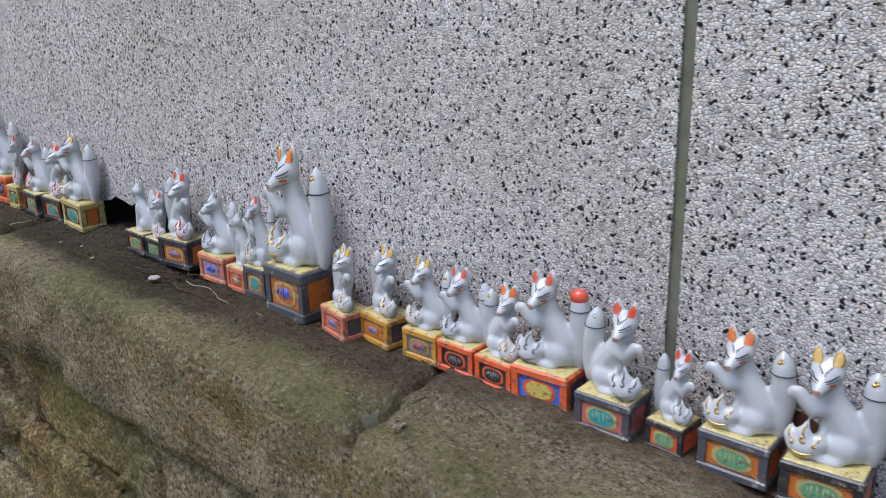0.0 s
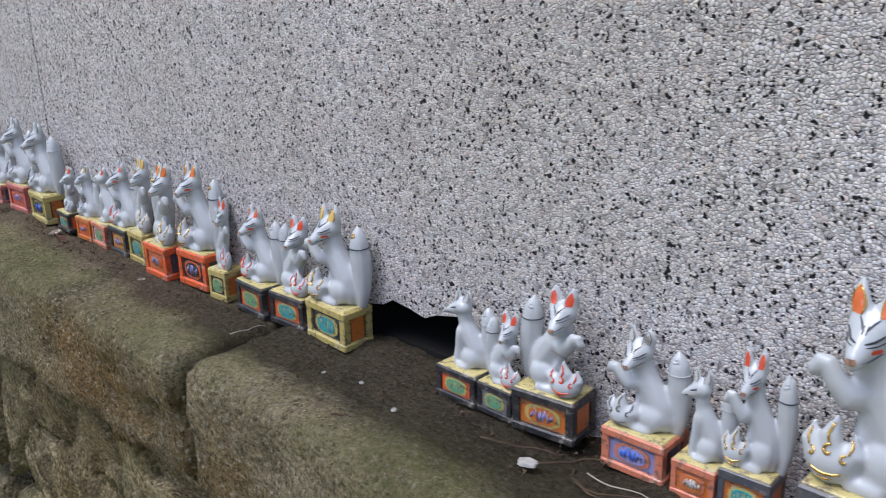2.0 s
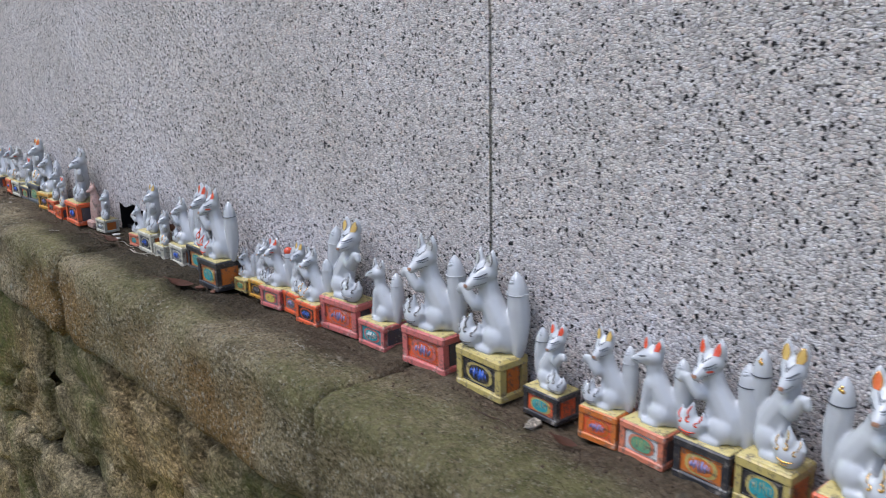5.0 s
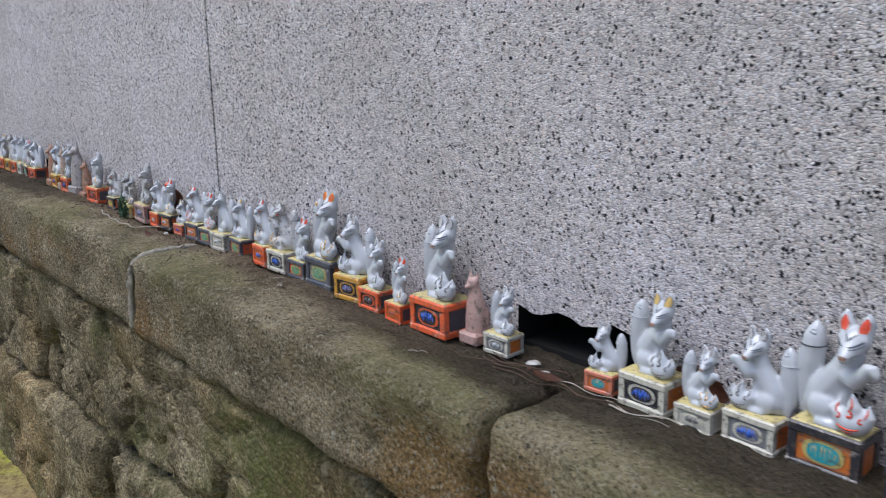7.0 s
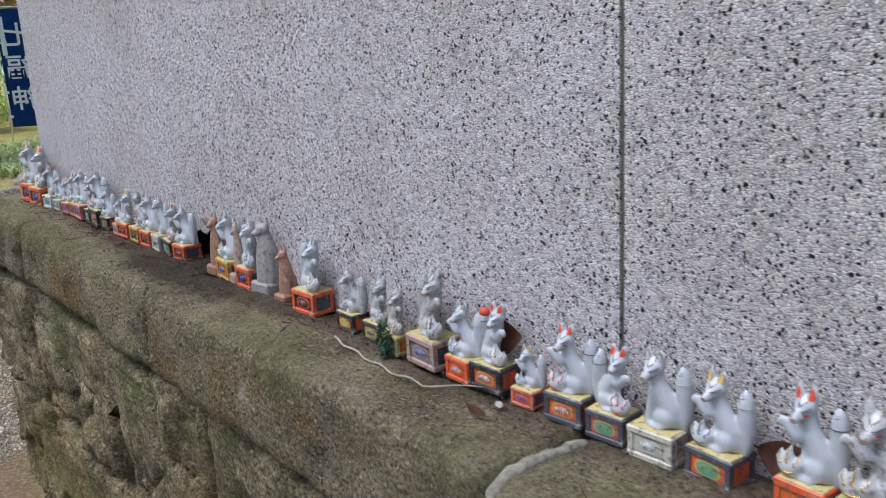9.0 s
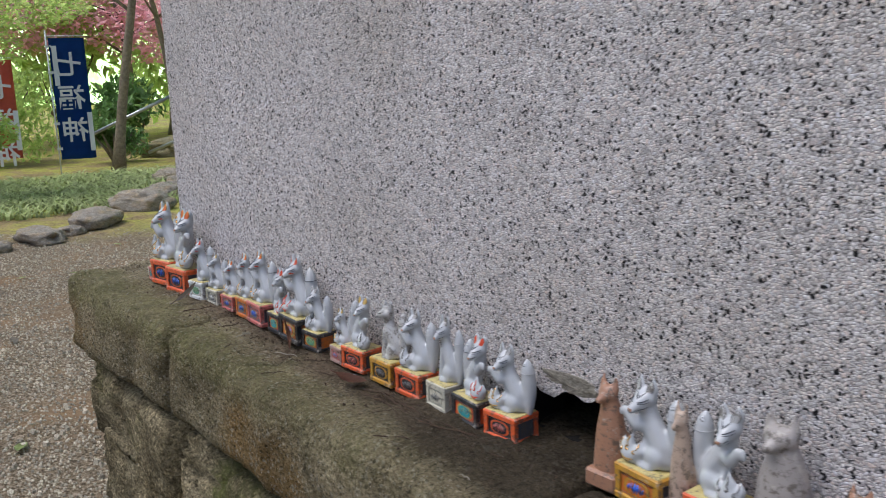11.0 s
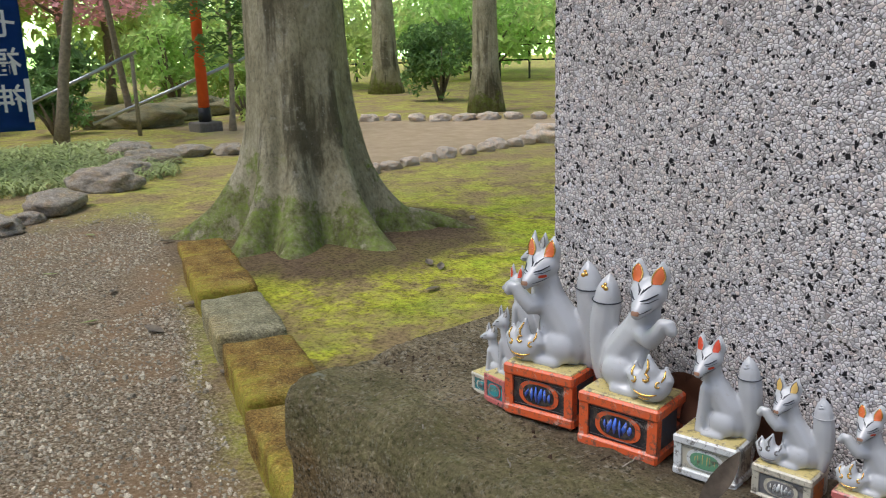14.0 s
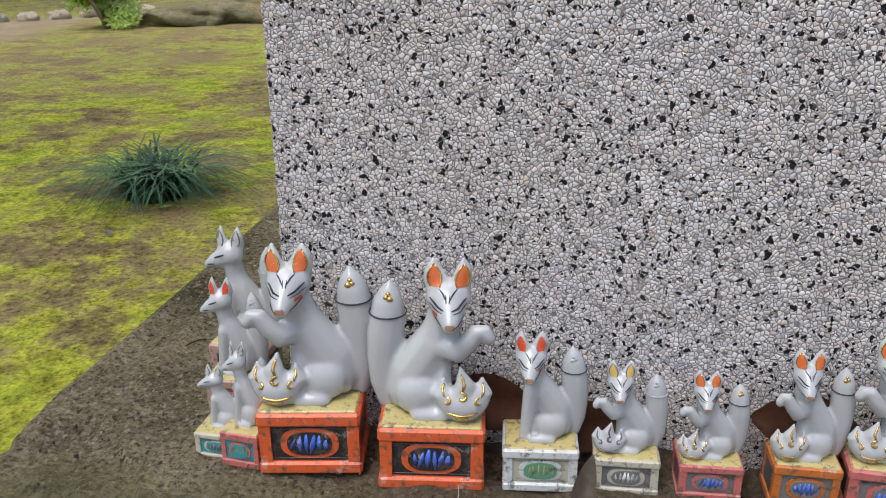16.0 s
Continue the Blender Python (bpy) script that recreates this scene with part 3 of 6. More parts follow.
def wall_panel(x0, x1, notch=None):
    bm = bmesh.new()
    zb, zt = 0.78, 3.2
    pts = [(x0, zb)]
    if notch:
        a, b, za, zc = notch
        k = 9
        pts += [(a, zb)] + [(a + (b - a) * i / k + 0.004 * math.sin(i * 2.3), za + (zc - za) * i / k + 0.006 * math.sin(i * 1.7 + x0)) for i in range(k + 1)] + [(b, zb)]
    pts += [(x1, zb), (x1, zt), (x0, zt)]
    if x0 == 0.0:
        pts += [(0.0022 * noise.noise((0, 0, i * 0.9)) + 0.0016 * noise.noise((5, 0, i * 2.3)), zt - (zt - zb) * i / 500) for i in range(1, 500)]
    vs = [bm.verts.new((x, 0, z)) for x, z in pts]
    f = bm.faces.new(vs)
    r = bmesh.ops.extrude_face_region(bm, geom=[f])
    for v in r["geom"]:
        if isinstance(v, bmesh.types.BMVert):
            v.co.y = 0.07
    bmesh.ops.recalc_face_normals(bm, faces=bm.faces)
    bmesh.ops.triangulate(bm, faces=bm.faces)
    bm.normal_update()
    # Inner faces of the notch get the near-black, shade painted as colour.
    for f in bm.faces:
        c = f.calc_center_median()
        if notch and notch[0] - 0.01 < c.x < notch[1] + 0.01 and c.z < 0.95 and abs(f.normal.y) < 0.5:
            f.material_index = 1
    part("panel", bm, [M["wall"], M["recess_shade"]], wall)


wall_panel(0.0, 2.2365, (1.11, 1.25, 0.885, 0.905))
wall_panel(2.2435, 4.2325, (3.095, 3.30, 0.874, 0.884))
wall_panel(4.2375, 6.163, (5.105, 5.315, 0.858, 0.872))
wall_panel(6.175, 7.9)
bm = bmesh.new()
box(bm, 0.0, 0.072, 0.7, 0.07, 1.5, 3.2)
part("end_panel", bm, M["wall"], wall)
bm = bmesh.new()
box(bm, 0.002, 1.502, 0.7, 7.9, 1.7, 3.2)
part("back_panel", bm, M["wall"], wall)
# Unseen cap, added to keep skylight out of the hollow wall.
bm = bmesh.new()
box(bm, -0.02, -0.02, 3.204, 7.9, 1.72, 3.3)
part("light_block_cap", bm, M["wall"], wall)
bm = bmesh.new()
box(bm, 7.902, 0.0, 0.7, 8.0, 1.7, 3.2)
part("far_end_panel", bm, M["wall"], wall)
for x0, x1, rec in ((2.236, 2.244, 0.004), (4.232, 4.238, 0.004), (6.1625, 6.1755, 0.003)):
    bm = bmesh.new()
    box(bm, x0, rec, 0.79, x1, 0.068, 3.19)
    part("joint_strip", bm, M["sealant"], wall)
# Added black sheet and slabs that paint the darkness inside the hollows.
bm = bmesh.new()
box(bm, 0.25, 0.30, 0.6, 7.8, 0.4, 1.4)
part("hollow_shade_back", bm, M["recess_shade"], wall)
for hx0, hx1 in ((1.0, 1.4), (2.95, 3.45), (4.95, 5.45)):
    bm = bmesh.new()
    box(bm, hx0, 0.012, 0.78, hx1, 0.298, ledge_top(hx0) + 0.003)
    part("hollow_shade_floor", bm, M["recess_shade"], wall)


# ---- fox figurines ----
def blend_mesh(shapes, voxel):
    """Melts tapered limbs and balls into one smooth skin; gives its vertices and faces."""
    bm = bmesh.new()
    for s in shapes:
        if s[0] == "ball":
            ball(bm, s[1], s[2])
        else:
            tube(bm, s[1], s[2], 10, squash=s[3] if len(s) > 3 else 1.0)
            for p, r in ((s[1][0], s[2][0]), (s[1][-1], s[2][-1])):
                ball(bm, p, (r, r, r), 0, 8, 6)
    bmesh.ops.recalc_face_normals(bm, faces=bm.faces)
    me = bpy.data.meshes.new("skin")
    bm.to_mesh(me)
    bm.free()
    ob = new("skin", me)
    rm = ob.modifiers.new("melt", "REMESH")
    rm.mode, rm.voxel_size, rm.adaptivity = "VOXEL", voxel, 0.0
    sm = ob.modifiers.new("soften", "SMOOTH")
    sm.factor, sm.iterations = 0.5, 2
    done = bpy.data.meshes.new_from_object(ob.evaluated_get(bpy.context.evaluated_depsgraph_get()))
    vs = [v.co.copy() for v in done.vertices]
    fs = [tuple(p.vertices) for p in done.polygons]
    bpy.data.objects.remove(ob)
    bpy.data.meshes.remove(me)
    bpy.data.meshes.remove(done)
    return vs, fs


HEAD = (-0.115, -0.03)


def ear_shapes(hx, hy):
    return [("limb", [(hx + s * 0.062, hy + 0.02, 0.82), (hx + s * 0.078, hy + 0.02, 0.885), (hx + s * 0.086, hy + 0.025, 0.945), (hx + s * 0.084, hy + 0.035, 1.012)], [0.07, 0.075, 0.055, 0.012], 0.62) for s in (-1, 1)]


def head_shapes(side):
    hx, hy = HEAD
    s = [("ball", (hx, hy + 0.005, 0.77), (0.135, 0.125, 0.10)), ("ball", (hx, hy + 0.015, 0.825), (0.13, 0.09, 0.055))]
    if side:
        s += [("limb", [(hx, hy, 0.76), (hx - 0.13, hy - 0.06, 0.725), (hx - 0.20, hy - 0.08, 0.695)], [0.10, 0.066, 0.034])]
    else:
        s += [("limb", [(hx, hy - 0.01, 0.755), (hx - 0.012, hy - 0.13, 0.705), (hx - 0.016, hy - 0.215, 0.668)], [0.115, 0.08, 0.046])]
    return s + ear_shapes(hx, hy)


TAIL = ("limb", [(0.25, 0.05, 0.03), (0.275, 0.05, 0.16), (0.268, 0.06, 0.33), (0.252, 0.06, 0.48), (0.238, 0.06, 0.60), (0.232, 0.06, 0.70), (0.226, 0.06, 0.775), (0.222, 0.06, 0.82)], [0.06, 0.075, 0.10, 0.112, 0.108, 0.092, 0.06, 0.022])
FLAMES = [[(-0.205, -0.15, 0.17), (-0.215, -0.16, 0.26), (-0.19, -0.15, 0.35)],
          [(-0.28, -0.14, 0.14), (-0.325, -0.14, 0.21), (-0.315, -0.13, 0.28)],
          [(-0.14, -0.15, 0.14), (-0.085, -0.15, 0.20), (-0.095, -0.14, 0.275)]]


def fox_skin(kind, voxel):
    if kind == "T":
        s = [("limb", [(0, 0, 0.0), (0, 0, 0.2), (0.0, 0, 0.42), (0, -0.01, 0.62), (-0.01, -0.02, 0.72)], [0.2, 0.19, 0.17, 0.125, 0.10]),
             ("ball", (-0.02, -0.04, 0.79), (0.115, 0.11, 0.10)), ("limb", [(-0.02, -0.06, 0.78), (-0.05, -0.19, 0.74)], [0.075, 0.038]),
             ("limb", [(-0.09, -0.02, 0.84), (-0.1, -0.01, 0.98)], [0.05, 0.014]), ("limb", [(0.05, -0.02, 0.84), (0.06, -0.01, 0.98)], [0.05, 0.014]),
             ("limb", [(-0.07, -0.12, 0.0), (-0.06, -0.1, 0.4)], [0.06, 0.05]), ("limb", [(0.07, -0.12, 0.0), (0.06, -0.1, 0.4)], [0.06, 0.05]),
             ("limb", [(0.15, 0.08, 0.0), (0.15, 0.1, 0.35)], [0.07, 0.05])]
        return blend_mesh(s, voxel)
    slim = kind in "SC"
    s = [("ball", (0.06, -0.085, 0.145), (0.135, 0.095, 0.135)), ("ball", (0.10, 0.05, 0.12), (0.14, 0.10, 0.12)),
         ("limb", [(0.12, 0.02, 0.12), (0.08, 0.02, 0.26), (0.01, 0.01, 0.38), (-0.05, 0.0, 0.48)], [0.135, 0.145, 0.138, 0.128]),
         ("limb", [(-0.05, 0.0, 0.48), (-0.09, -0.005, 0.6), (-0.11, -0.015, 0.72)], [0.122, 0.098 if slim else 0.112, 0.10]),
         ("limb", [(0.05, -0.15, 0.035), (-0.09, -0.16, 0.03)], [0.05, 0.04]), TAIL] + head_shapes(kind == "S")
    if slim:
        s += [("limb", [(-0.10, -0.06, 0.46), (-0.14, -0.08, 0.22), (-0.165, -0.10, 0.03)], [0.082, 0.056, 0.046]),
              ("limb", [(-0.07, 0.03, 0.46), (-0.085, -0.02, 0.22), (-0.09, -0.06, 0.03)], [0.078, 0.056, 0.046])]
    else:
        s += [("limb", [(-0.05, 0.0, 0.45), (-0.08, -0.04, 0.22), (-0.09, -0.07, 0.03)], [0.09, 0.062, 0.05]),
              ("limb", [(-0.10, -0.05, 0.47), (-0.18, -0.11, 0.455), (-0.235, -0.13, 0.52), (-0.285, -0.14, 0.60), (-0.325, -0.145, 0.605), (-0.345, -0.15, 0.56)], [0.092, 0.078, 0.062, 0.052, 0.046, 0.042]),
              ("ball", (-0.205, -0.14, 0.115), (0.14, 0.115, 0.115))]
        s += [("limb", f, [0.085, 0.058, 0.018]) for f in FLAMES]
    return blend_mesh(s, voxel)


def leaf_row(hx, side, t):
    """Middle and half width of an ear's inner face at height t from 0 to 1."""
    return hx + side * (0.073 + 0.012 * t), 0.034 * math.sin(math.pi * min(1.0, 0.22 + 0.78 * t)) ** 0.8


class Coat:
    """Painted marks laid on a skin from the front; each is a role and shapes in the skin's own unit size."""

    def __init__(self, skin):
        self.tree = BVHTree.FromPolygons(skin[0], skin[1])
        self.verts, self.faces = [], []

    def at(self, x, z, lift=0.003):
        hit = self.tree.ray_cast(Vector((x, -2, z)), Vector((0, 1, 0)))
        if hit[0] is None:
            hit = self.tree.find_nearest(Vector((x, -0.1, z)))
        return hit[0] + hit[1] * lift

    def keep(self, bm, role):
        base = len(self.verts)
        bm.verts.index_update()
        self.verts += [v.co.copy() for v in bm.verts]
        self.faces += [([base + v.index for v in f.verts], role) for f in bm.faces]
        bm.free()

    def line(self, pts, r, role, cuts=3):
        path = []
        for (xa, za), (xb, zb) in zip(pts, pts[1:]):
            path += [self.at(xa + (xb - xa) * i / cuts, za + (zb - za) * i / cuts) for i in range(cuts)]
        path.append(self.at(*pts[-1]))
        bm = bmesh.new()
        n = len(path)
        tube(bm, path, [r * (0.35 + 0.65 * math.sin(math.pi * (i + 0.6) / (n + 0.2))) for i in range(n)], 5)
        self.keep(bm, role)

    def patch(self, rows, role, lift=0.004):
        bm = bmesh.new()
        g = [[bm.verts.new(self.at(c + w * k, z, lift)) for k in (-1, -0.5, 0, 0.5, 1)] for c, w, z in rows]
        for p, q in zip(g, g[1:]):
            for k in range(4):
                bm.faces.new((p[k], p[k + 1], q[k + 1], q[k]))
        self.keep(bm, role)


def spiral(cx, cz, r, turn):
    return [(cx + turn * r * (1 - 0.1 * i) * math.cos(1.3 + 0.75 * i), cz + r * (1 - 0.1 * i) * math.sin(1.3 + 0.75 * i)) for i in range(7)]


def fox_coat(kind, skin):
    """Roles: ear, ink, trim (ear rims), mark (jewel strokes), nose, ring, cheek, tip."""
    c = Coat(skin)
    hx = HEAD[0]
    for s in (-1, 1):
        rows = [(*leaf_row(hx, s, i / 6), 0.85 + 0.125 * i / 6) for i in range(7)]
        c.patch(rows, "ear")
        for e in (-1, 1):
            c.line([(m + e * w * 1.08, z) for m, w, z in rows], 0.0075, "trim", 1)
        if kind != "S":
            c.line([(hx + s * 0.022, 0.752), (hx + s * 0.055, 0.76), (hx + s * 0.10, 0.792)], 0.0065, "ink")
            c.line([(hx + s * 0.03, 0.738), (hx + s * 0.07, 0.742), (hx + s * 0.105, 0.762)], 0.0035, "ink")
            c.line([(hx + s * 0.014, 0.80), (hx + s * 0.028, 0.825), (hx + s * 0.05, 0.845)], 0.0045, "ink")
            c.line([(hx + s * 0.008, 0.785), (hx + s * 0.012, 0.82)], 0.0035, "ink")
            c.line([(hx + s * 0.03, 0.672), (hx + s * 0.06, 0.682), (hx + s * 0.085, 0.70)], 0.003, "ink")
    if kind == "S":
        c.line([(hx - 0.11, 0.762), (hx - 0.06, 0.775), (hx - 0.01, 0.795)], 0.008, "ink")
        c.line([(hx - 0.18, 0.70), (hx - 0.11, 0.71)], 0.005, "ink")
    else:
        c.patch([(hx + 0.068, 0.012, 0.706), (hx + 0.068, 0.017, 0.716), (hx + 0.068, 0.012, 0.727)], "cheek")
        c.patch([(hx - 0.016, 0.022, 0.662), (hx - 0.016, 0.028, 0.678), (hx - 0.016, 0.020, 0.692)], "nose")
    bm = bmesh.new()
    ring = [(0.236 + 0.109 * math.cos(a), 0.06 + 0.109 * math.sin(a), 0.632 + 0.008 * math.sin(a)) for a in [i * math.pi / 10 for i in range(21)]]
    tube(bm, ring, [0.0055] * 21, 5)
    c.keep(bm, "ring")
    for cx, cz, r in ((0.218, 0.735, 0.022), (0.24, 0.745, 0.018), (0.228, 0.765, 0.016)):
        bm = bmesh.new()
        ball(bm, c.at(cx, cz, 0.0), (r, 0.012, r * 0.8), 0, 8, 6)
        c.keep(bm, "tip")
    if kind == "A":
        c.line(spiral(-0.20, 0.20, 0.032, 1), 0.0125, "mark", 2)
        c.line([(-0.205, 0.235), (-0.215, 0.275), (-0.195, 0.33)], 0.011, "mark")
        c.line(spiral(-0.295, 0.165, 0.024, -1), 0.010, "mark", 2)
        c.line([(-0.31, 0.19), (-0.325, 0.225), (-0.317, 0.265)], 0.009, "mark")
        c.line(spiral(-0.115, 0.17, 0.024, 1), 0.010, "mark", 2)
        c.line([(-0.10, 0.195), (-0.09, 0.225), (-0.096, 0.26)], 0.009, "mark")
        c.line([(-0.29, 0.10), (-0.25, 0.088), (-0.205, 0.084), (-0.16, 0.088), (-0.12, 0.10)], 0.009, "mark")
        c.line([(-0.245, 0.06), (-0.205, 0.055), (-0.165, 0.06)], 0.007, "mark")
    return c


SKIN = {(k, big): fox_skin(k, 0.017 if big else 0.024) for k in "ASCT" for big in (False, True)}
COAT = {key: fox_coat(key[0], skin) for key, skin in SKIN.items() if key[0] != "T"}
WARM = ("red", "orange", "peach", "pink", "mustard", "rose")


def pedestal(bm, w, d, ph, fr, ma, tilt):
    """A painted plinth with a moulded lip and foot, corner posts, sunk panels and a painted oval."""
    a, b = -w / 2, w / 2
    lip, c = 0.05 * w, 0.115 * w
    bv = 0.026 * w
    box(bm, a, 0, 0, b, d, ph * 0.2, 6, bv)
    box(bm, a, 0, ph * 0.76, b, d, ph * 0.97, 6, bv)
    box(bm, a + 0.035 * w, 0.035 * w, ph * 0.95, b - 0.035 * w, d - 0.035 * w, ph * 1.0, 10, bv * 0.5)
    box(bm, a + lip, lip, ph * 0.17, b - lip, d - lip, ph * 0.79, 7)
    for px in (a + 0.018 * w, b - 0.018 * w - c):
        for py in (0.018 * w, d - 0.018 * w - c):
            box(bm, px, py, ph * 0.17, px + c, py + c, ph * 0.79, 6)
    for sx0 in (a + lip - 0.0012, b - lip - 0.0006):
        box(bm, sx0, lip + c, ph * 0.20, sx0 + 0.0018, d - lip - c, ph * 0.76, 9)
    yy = lip - 0.001
    u0 = w / 2 - lip - c * 0.75
    for z in (ph * 0.245, ph * 0.715):
        tube(bm, [(-u0, yy, z), (0, yy, z + 0.004 * ph), (u0, yy, z)], [0.005 * w, 0.009 * w, 0.005 * w], 5, 11, 0.4)
    ang = [i * math.pi / 12 for i in range(24)]
    oval = [(0.235 * w * math.copysign(abs(math.cos(t)) ** 0.75, math.cos(t)), 0.20 * ph * math.copysign(abs(math.sin(t)) ** 0.8, math.sin(t))) for t in ang]
    brush = ma in ("blue", "lilac", "white", "grey", "pink")
    frame_mi, fill_mi = (6 if fr not in ("black", "slate") else 12), 7 if brush else 8
    for grow, mi, proud in ((1.2, frame_mi, 0.0), (0.93, fill_mi, 0.0008)):
        ring = [bm.verts.new((u * grow, yy - proud, ph * 0.48 + z * grow)) for u, z in oval]
        rim = [bm.verts.new((u * grow, yy + 0.002, ph * 0.48 + z * grow)) for u, z in oval]
        bm.faces.new(ring).material_index = mi
        for i in range(24):
            bm.faces.new((ring[i], rim[i], rim[(i + 1) % 24], ring[(i + 1) % 24])).material_index = mi
    for k in range(6):
        u = (-0.155 + 0.062 * k) * w
        tall = 0.15 * (1 - 0.075 * (k - 2.5) ** 2) * ph
        lean = 0.016 * w * math.sin(k * 2.1 + tilt * 40) + 0.01 * w
        z = ph * 0.48 + 0.012 * ph * math.sin(k * 3.3 + tilt * 9)
        if brush:
            tube(bm, [(u - lean, yy - 0.0006, z - tall), (u, yy - 0.0014, z), (u + lean, yy - 0.0006, z + tall)], [0.012 * w, 0.030 * w, 0.016 * w], 6, 8, 0.3)
        else:
            tube(bm, [(u, yy - 0.0006, z - tall), (u + lean, yy - 0.0010, z + tall)], [0.007 * w, 0.009 * w], 5, 12, 0.3)


def fox_figurine(x, y, w, d, h, kind, fr, pa, ma, extra, label, yaw=None):
    """One figurine with its pedestal: x its middle, y its front, w and d the pedestal, h the whole height."""
    rng = random.Random(int(x * 1000) + 77)
    big = h > 0.14 or x < 0.6
    bm = bmesh.new()
    clay = kind == "T"
    body = "p_" + fr if clay else ("dirty" if extra == "grey" else "white")
    ear = "p_" + fr if clay else {"red": "ear_red", "redcap": "ear_red", "yellow": "ear_yellow", "orange": "ear_orange", "redgold": "ear_orange", "gold": "ear_orange", "redjewel": "ear_red"}.get(extra, "dirty" if rng.random() < 0.8 else "ear_yellow")
    gold = extra in ("gold", "redgold", "orange", "yellow")
    side = "slate" if fr in WARM else (pa if pa not in ("black", "grey") else "orange")
    mark = "ear_red" if extra == "redjewel" else "gold" if gold or rng.random() < 0.4 else "ink_pale"
    mats = [M[body], M[ear], M["ink"], M["gold" if gold else "ink_pale" if extra == "plain" else "dirty"], M["p_clay"], M["ink"] if extra != "plain" else M[body],
            M["p_" + fr], M["p_" + pa], M["p_" + ma], M["p_" + side], M["pedestal_top"], M["p_grey"], M["p_olive"], M[mark], M["ear_red" if extra != "plain" else body], M["gold" if gold else body]]
    slot = {"ear": 1, "ink": 2, "trim": 3, "nose": 4, "ring": 5, "mark": 13, "cheek": 14, "tip": 15}
    ph = h * (0.16 if clay else 0.305)
    fh = h - ph
    look_key = ("T" if clay else kind if kind in "SC" else "A", big)
    skin = SKIN[look_key]
    wide = min(fh * 1.05, w / 0.6)
    flip = -1 if kind == "B" else 1
    if clay:
        box(bm, -w / 2, 0, 0, w / 2, d, ph, 6, 0.003)
    else:
        pedestal(bm, w, d, ph, fr, ma, x)
    bmesh.ops.recalc_face_normals(bm, faces=bm.faces[:])
    sx, sy, sz = flip * wide * (1.0 if not clay else 1.5), min(wide * (0.9 if not clay else 1.2), d / 0.40), fh
    place = Matrix.Diagonal((sx, sy, sz, 1))
    offset = Vector((0.03 * flip * wide if not clay else 0, d * 0.5 + 0.035 * wide, ph - 0.002))

    def lay(verts, faces):
        vs = [bm.verts.new(place @ v + offset) for v in verts]
        for f, mi in faces:
            q = bm.faces.new([vs[i] for i in (f if flip > 0 else f[::-1])])
            q.material_index, q.smooth = mi, True

    lay(skin[0], [(f, 0) for f in skin[1]])
    if not clay:
        coat = COAT[look_key]
        lay(coat.verts, [(f, slot[role]) for f, role in coat.faces])
        if extra == "redcap":
            cap = bmesh.new()
            ball(cap, (0.226, 0.06, 0.75), (0.092, 0.092, 0.085), 0, 12, 8)
            cap.verts.index_update()
            lay([v.co for v in cap.verts], [([v.index for v in f.verts], 1) for f in cap.faces])
            cap.free()
    ob = link("fox_figurine", bm, mats)
    ob.matrix_world = pose(x, y, ledge_top(x) - 0.0015, rng.uniform(-0.6, 0.6), rng.uniform(-0.8, 0.8), rng.uniform(-5, 5) if yaw is None else yaw)
    return tagged(ob, label, "figurine", "fox figurines on the ledge")


fox_figurine(6.327, -0.054, 0.064, 0.048, 0.136, "A", "black", "orange", "green", "yellow", "white glazed fox with yellow ears, one paw raised, black pedestal")
fox_figurine(6.254, -0.050, 0.062, 0.044, 0.132, "A", "slate", "orange", "green", "orange", "white glazed fox with orange ears, one paw raised, slate pedestal")
fox_figurine(6.192, -0.050, 0.037, 0.034, 0.100, "B", "black", "red", "green", "red", "white glazed fox with red ears, one paw raised, black pedestal")
fox_figurine(6.134, -0.060, 0.058, 0.044, 0.132, "B", "slate", "pink", "teal", "red", "white glazed fox with red ears, one paw raised, slate pedestal")
fox_figurine(6.061, -0.055, 0.066, 0.049, 0.140, "A", "red", "blue", "yellow", "redcap", "white glazed fox with a red tail tip on a red pedestal")
fox_figurine(6.001, -0.052, 0.050, 0.037, 0.115, "B", "red", "black", "grey", "orange", "white glazed fox with orange ears, one paw raised, red pedestal")
fox_figurine(5.948, -0.050, 0.050, 0.040, 0.119, "A", "red", "black", "grey", "red", "white glazed fox with red ears, one paw raised, red pedestal")
fox_figurine(5.896, -0.050, 0.050, 0.038, 0.120, "A", "mustard", "grey", "pink", "yellow", "white glazed fox with yellow ears, one paw raised, mustard pedestal")
fox_figurine(5.824, -0.051, 0.056, 0.042, 0.120, "B", "mustard", "orange", "lilac", "yellow", "white glazed fox with yellow ears, one paw raised, mustard pedestal", -8)
fox_figurine(5.770, -0.066, 0.054, 0.040, 0.114, "B", "peach", "pink", "lilac", "yellow", "white glazed fox with yellow ears, one paw raised, peach pedestal", -12)
fox_figurine(5.680, -0.066, 0.078, 0.059, 0.218, "A", "slate", "orange", "blue", "redgold", "white glazed fox with gold details, one paw raised, slate pedestal")
fox_figurine(5.597, -0.050, 0.043, 0.034, 0.145, "A", "slate", "orange", "teal", "red", "white glazed fox with red ears, one paw raised, slate pedestal")
fox_figurine(5.554, -0.050, 0.039, 0.034, 0.115, "S", "peach", "orange", "white", "plain", "slim white glazed seated fox figurine on a peach pedestal")
fox_figurine(5.497, -0.050, 0.062, 0.044, 0.132, "A", "peach", "lilac", "blue", "plain", "white glazed fox figurine raising a paw on a peach pedestal")
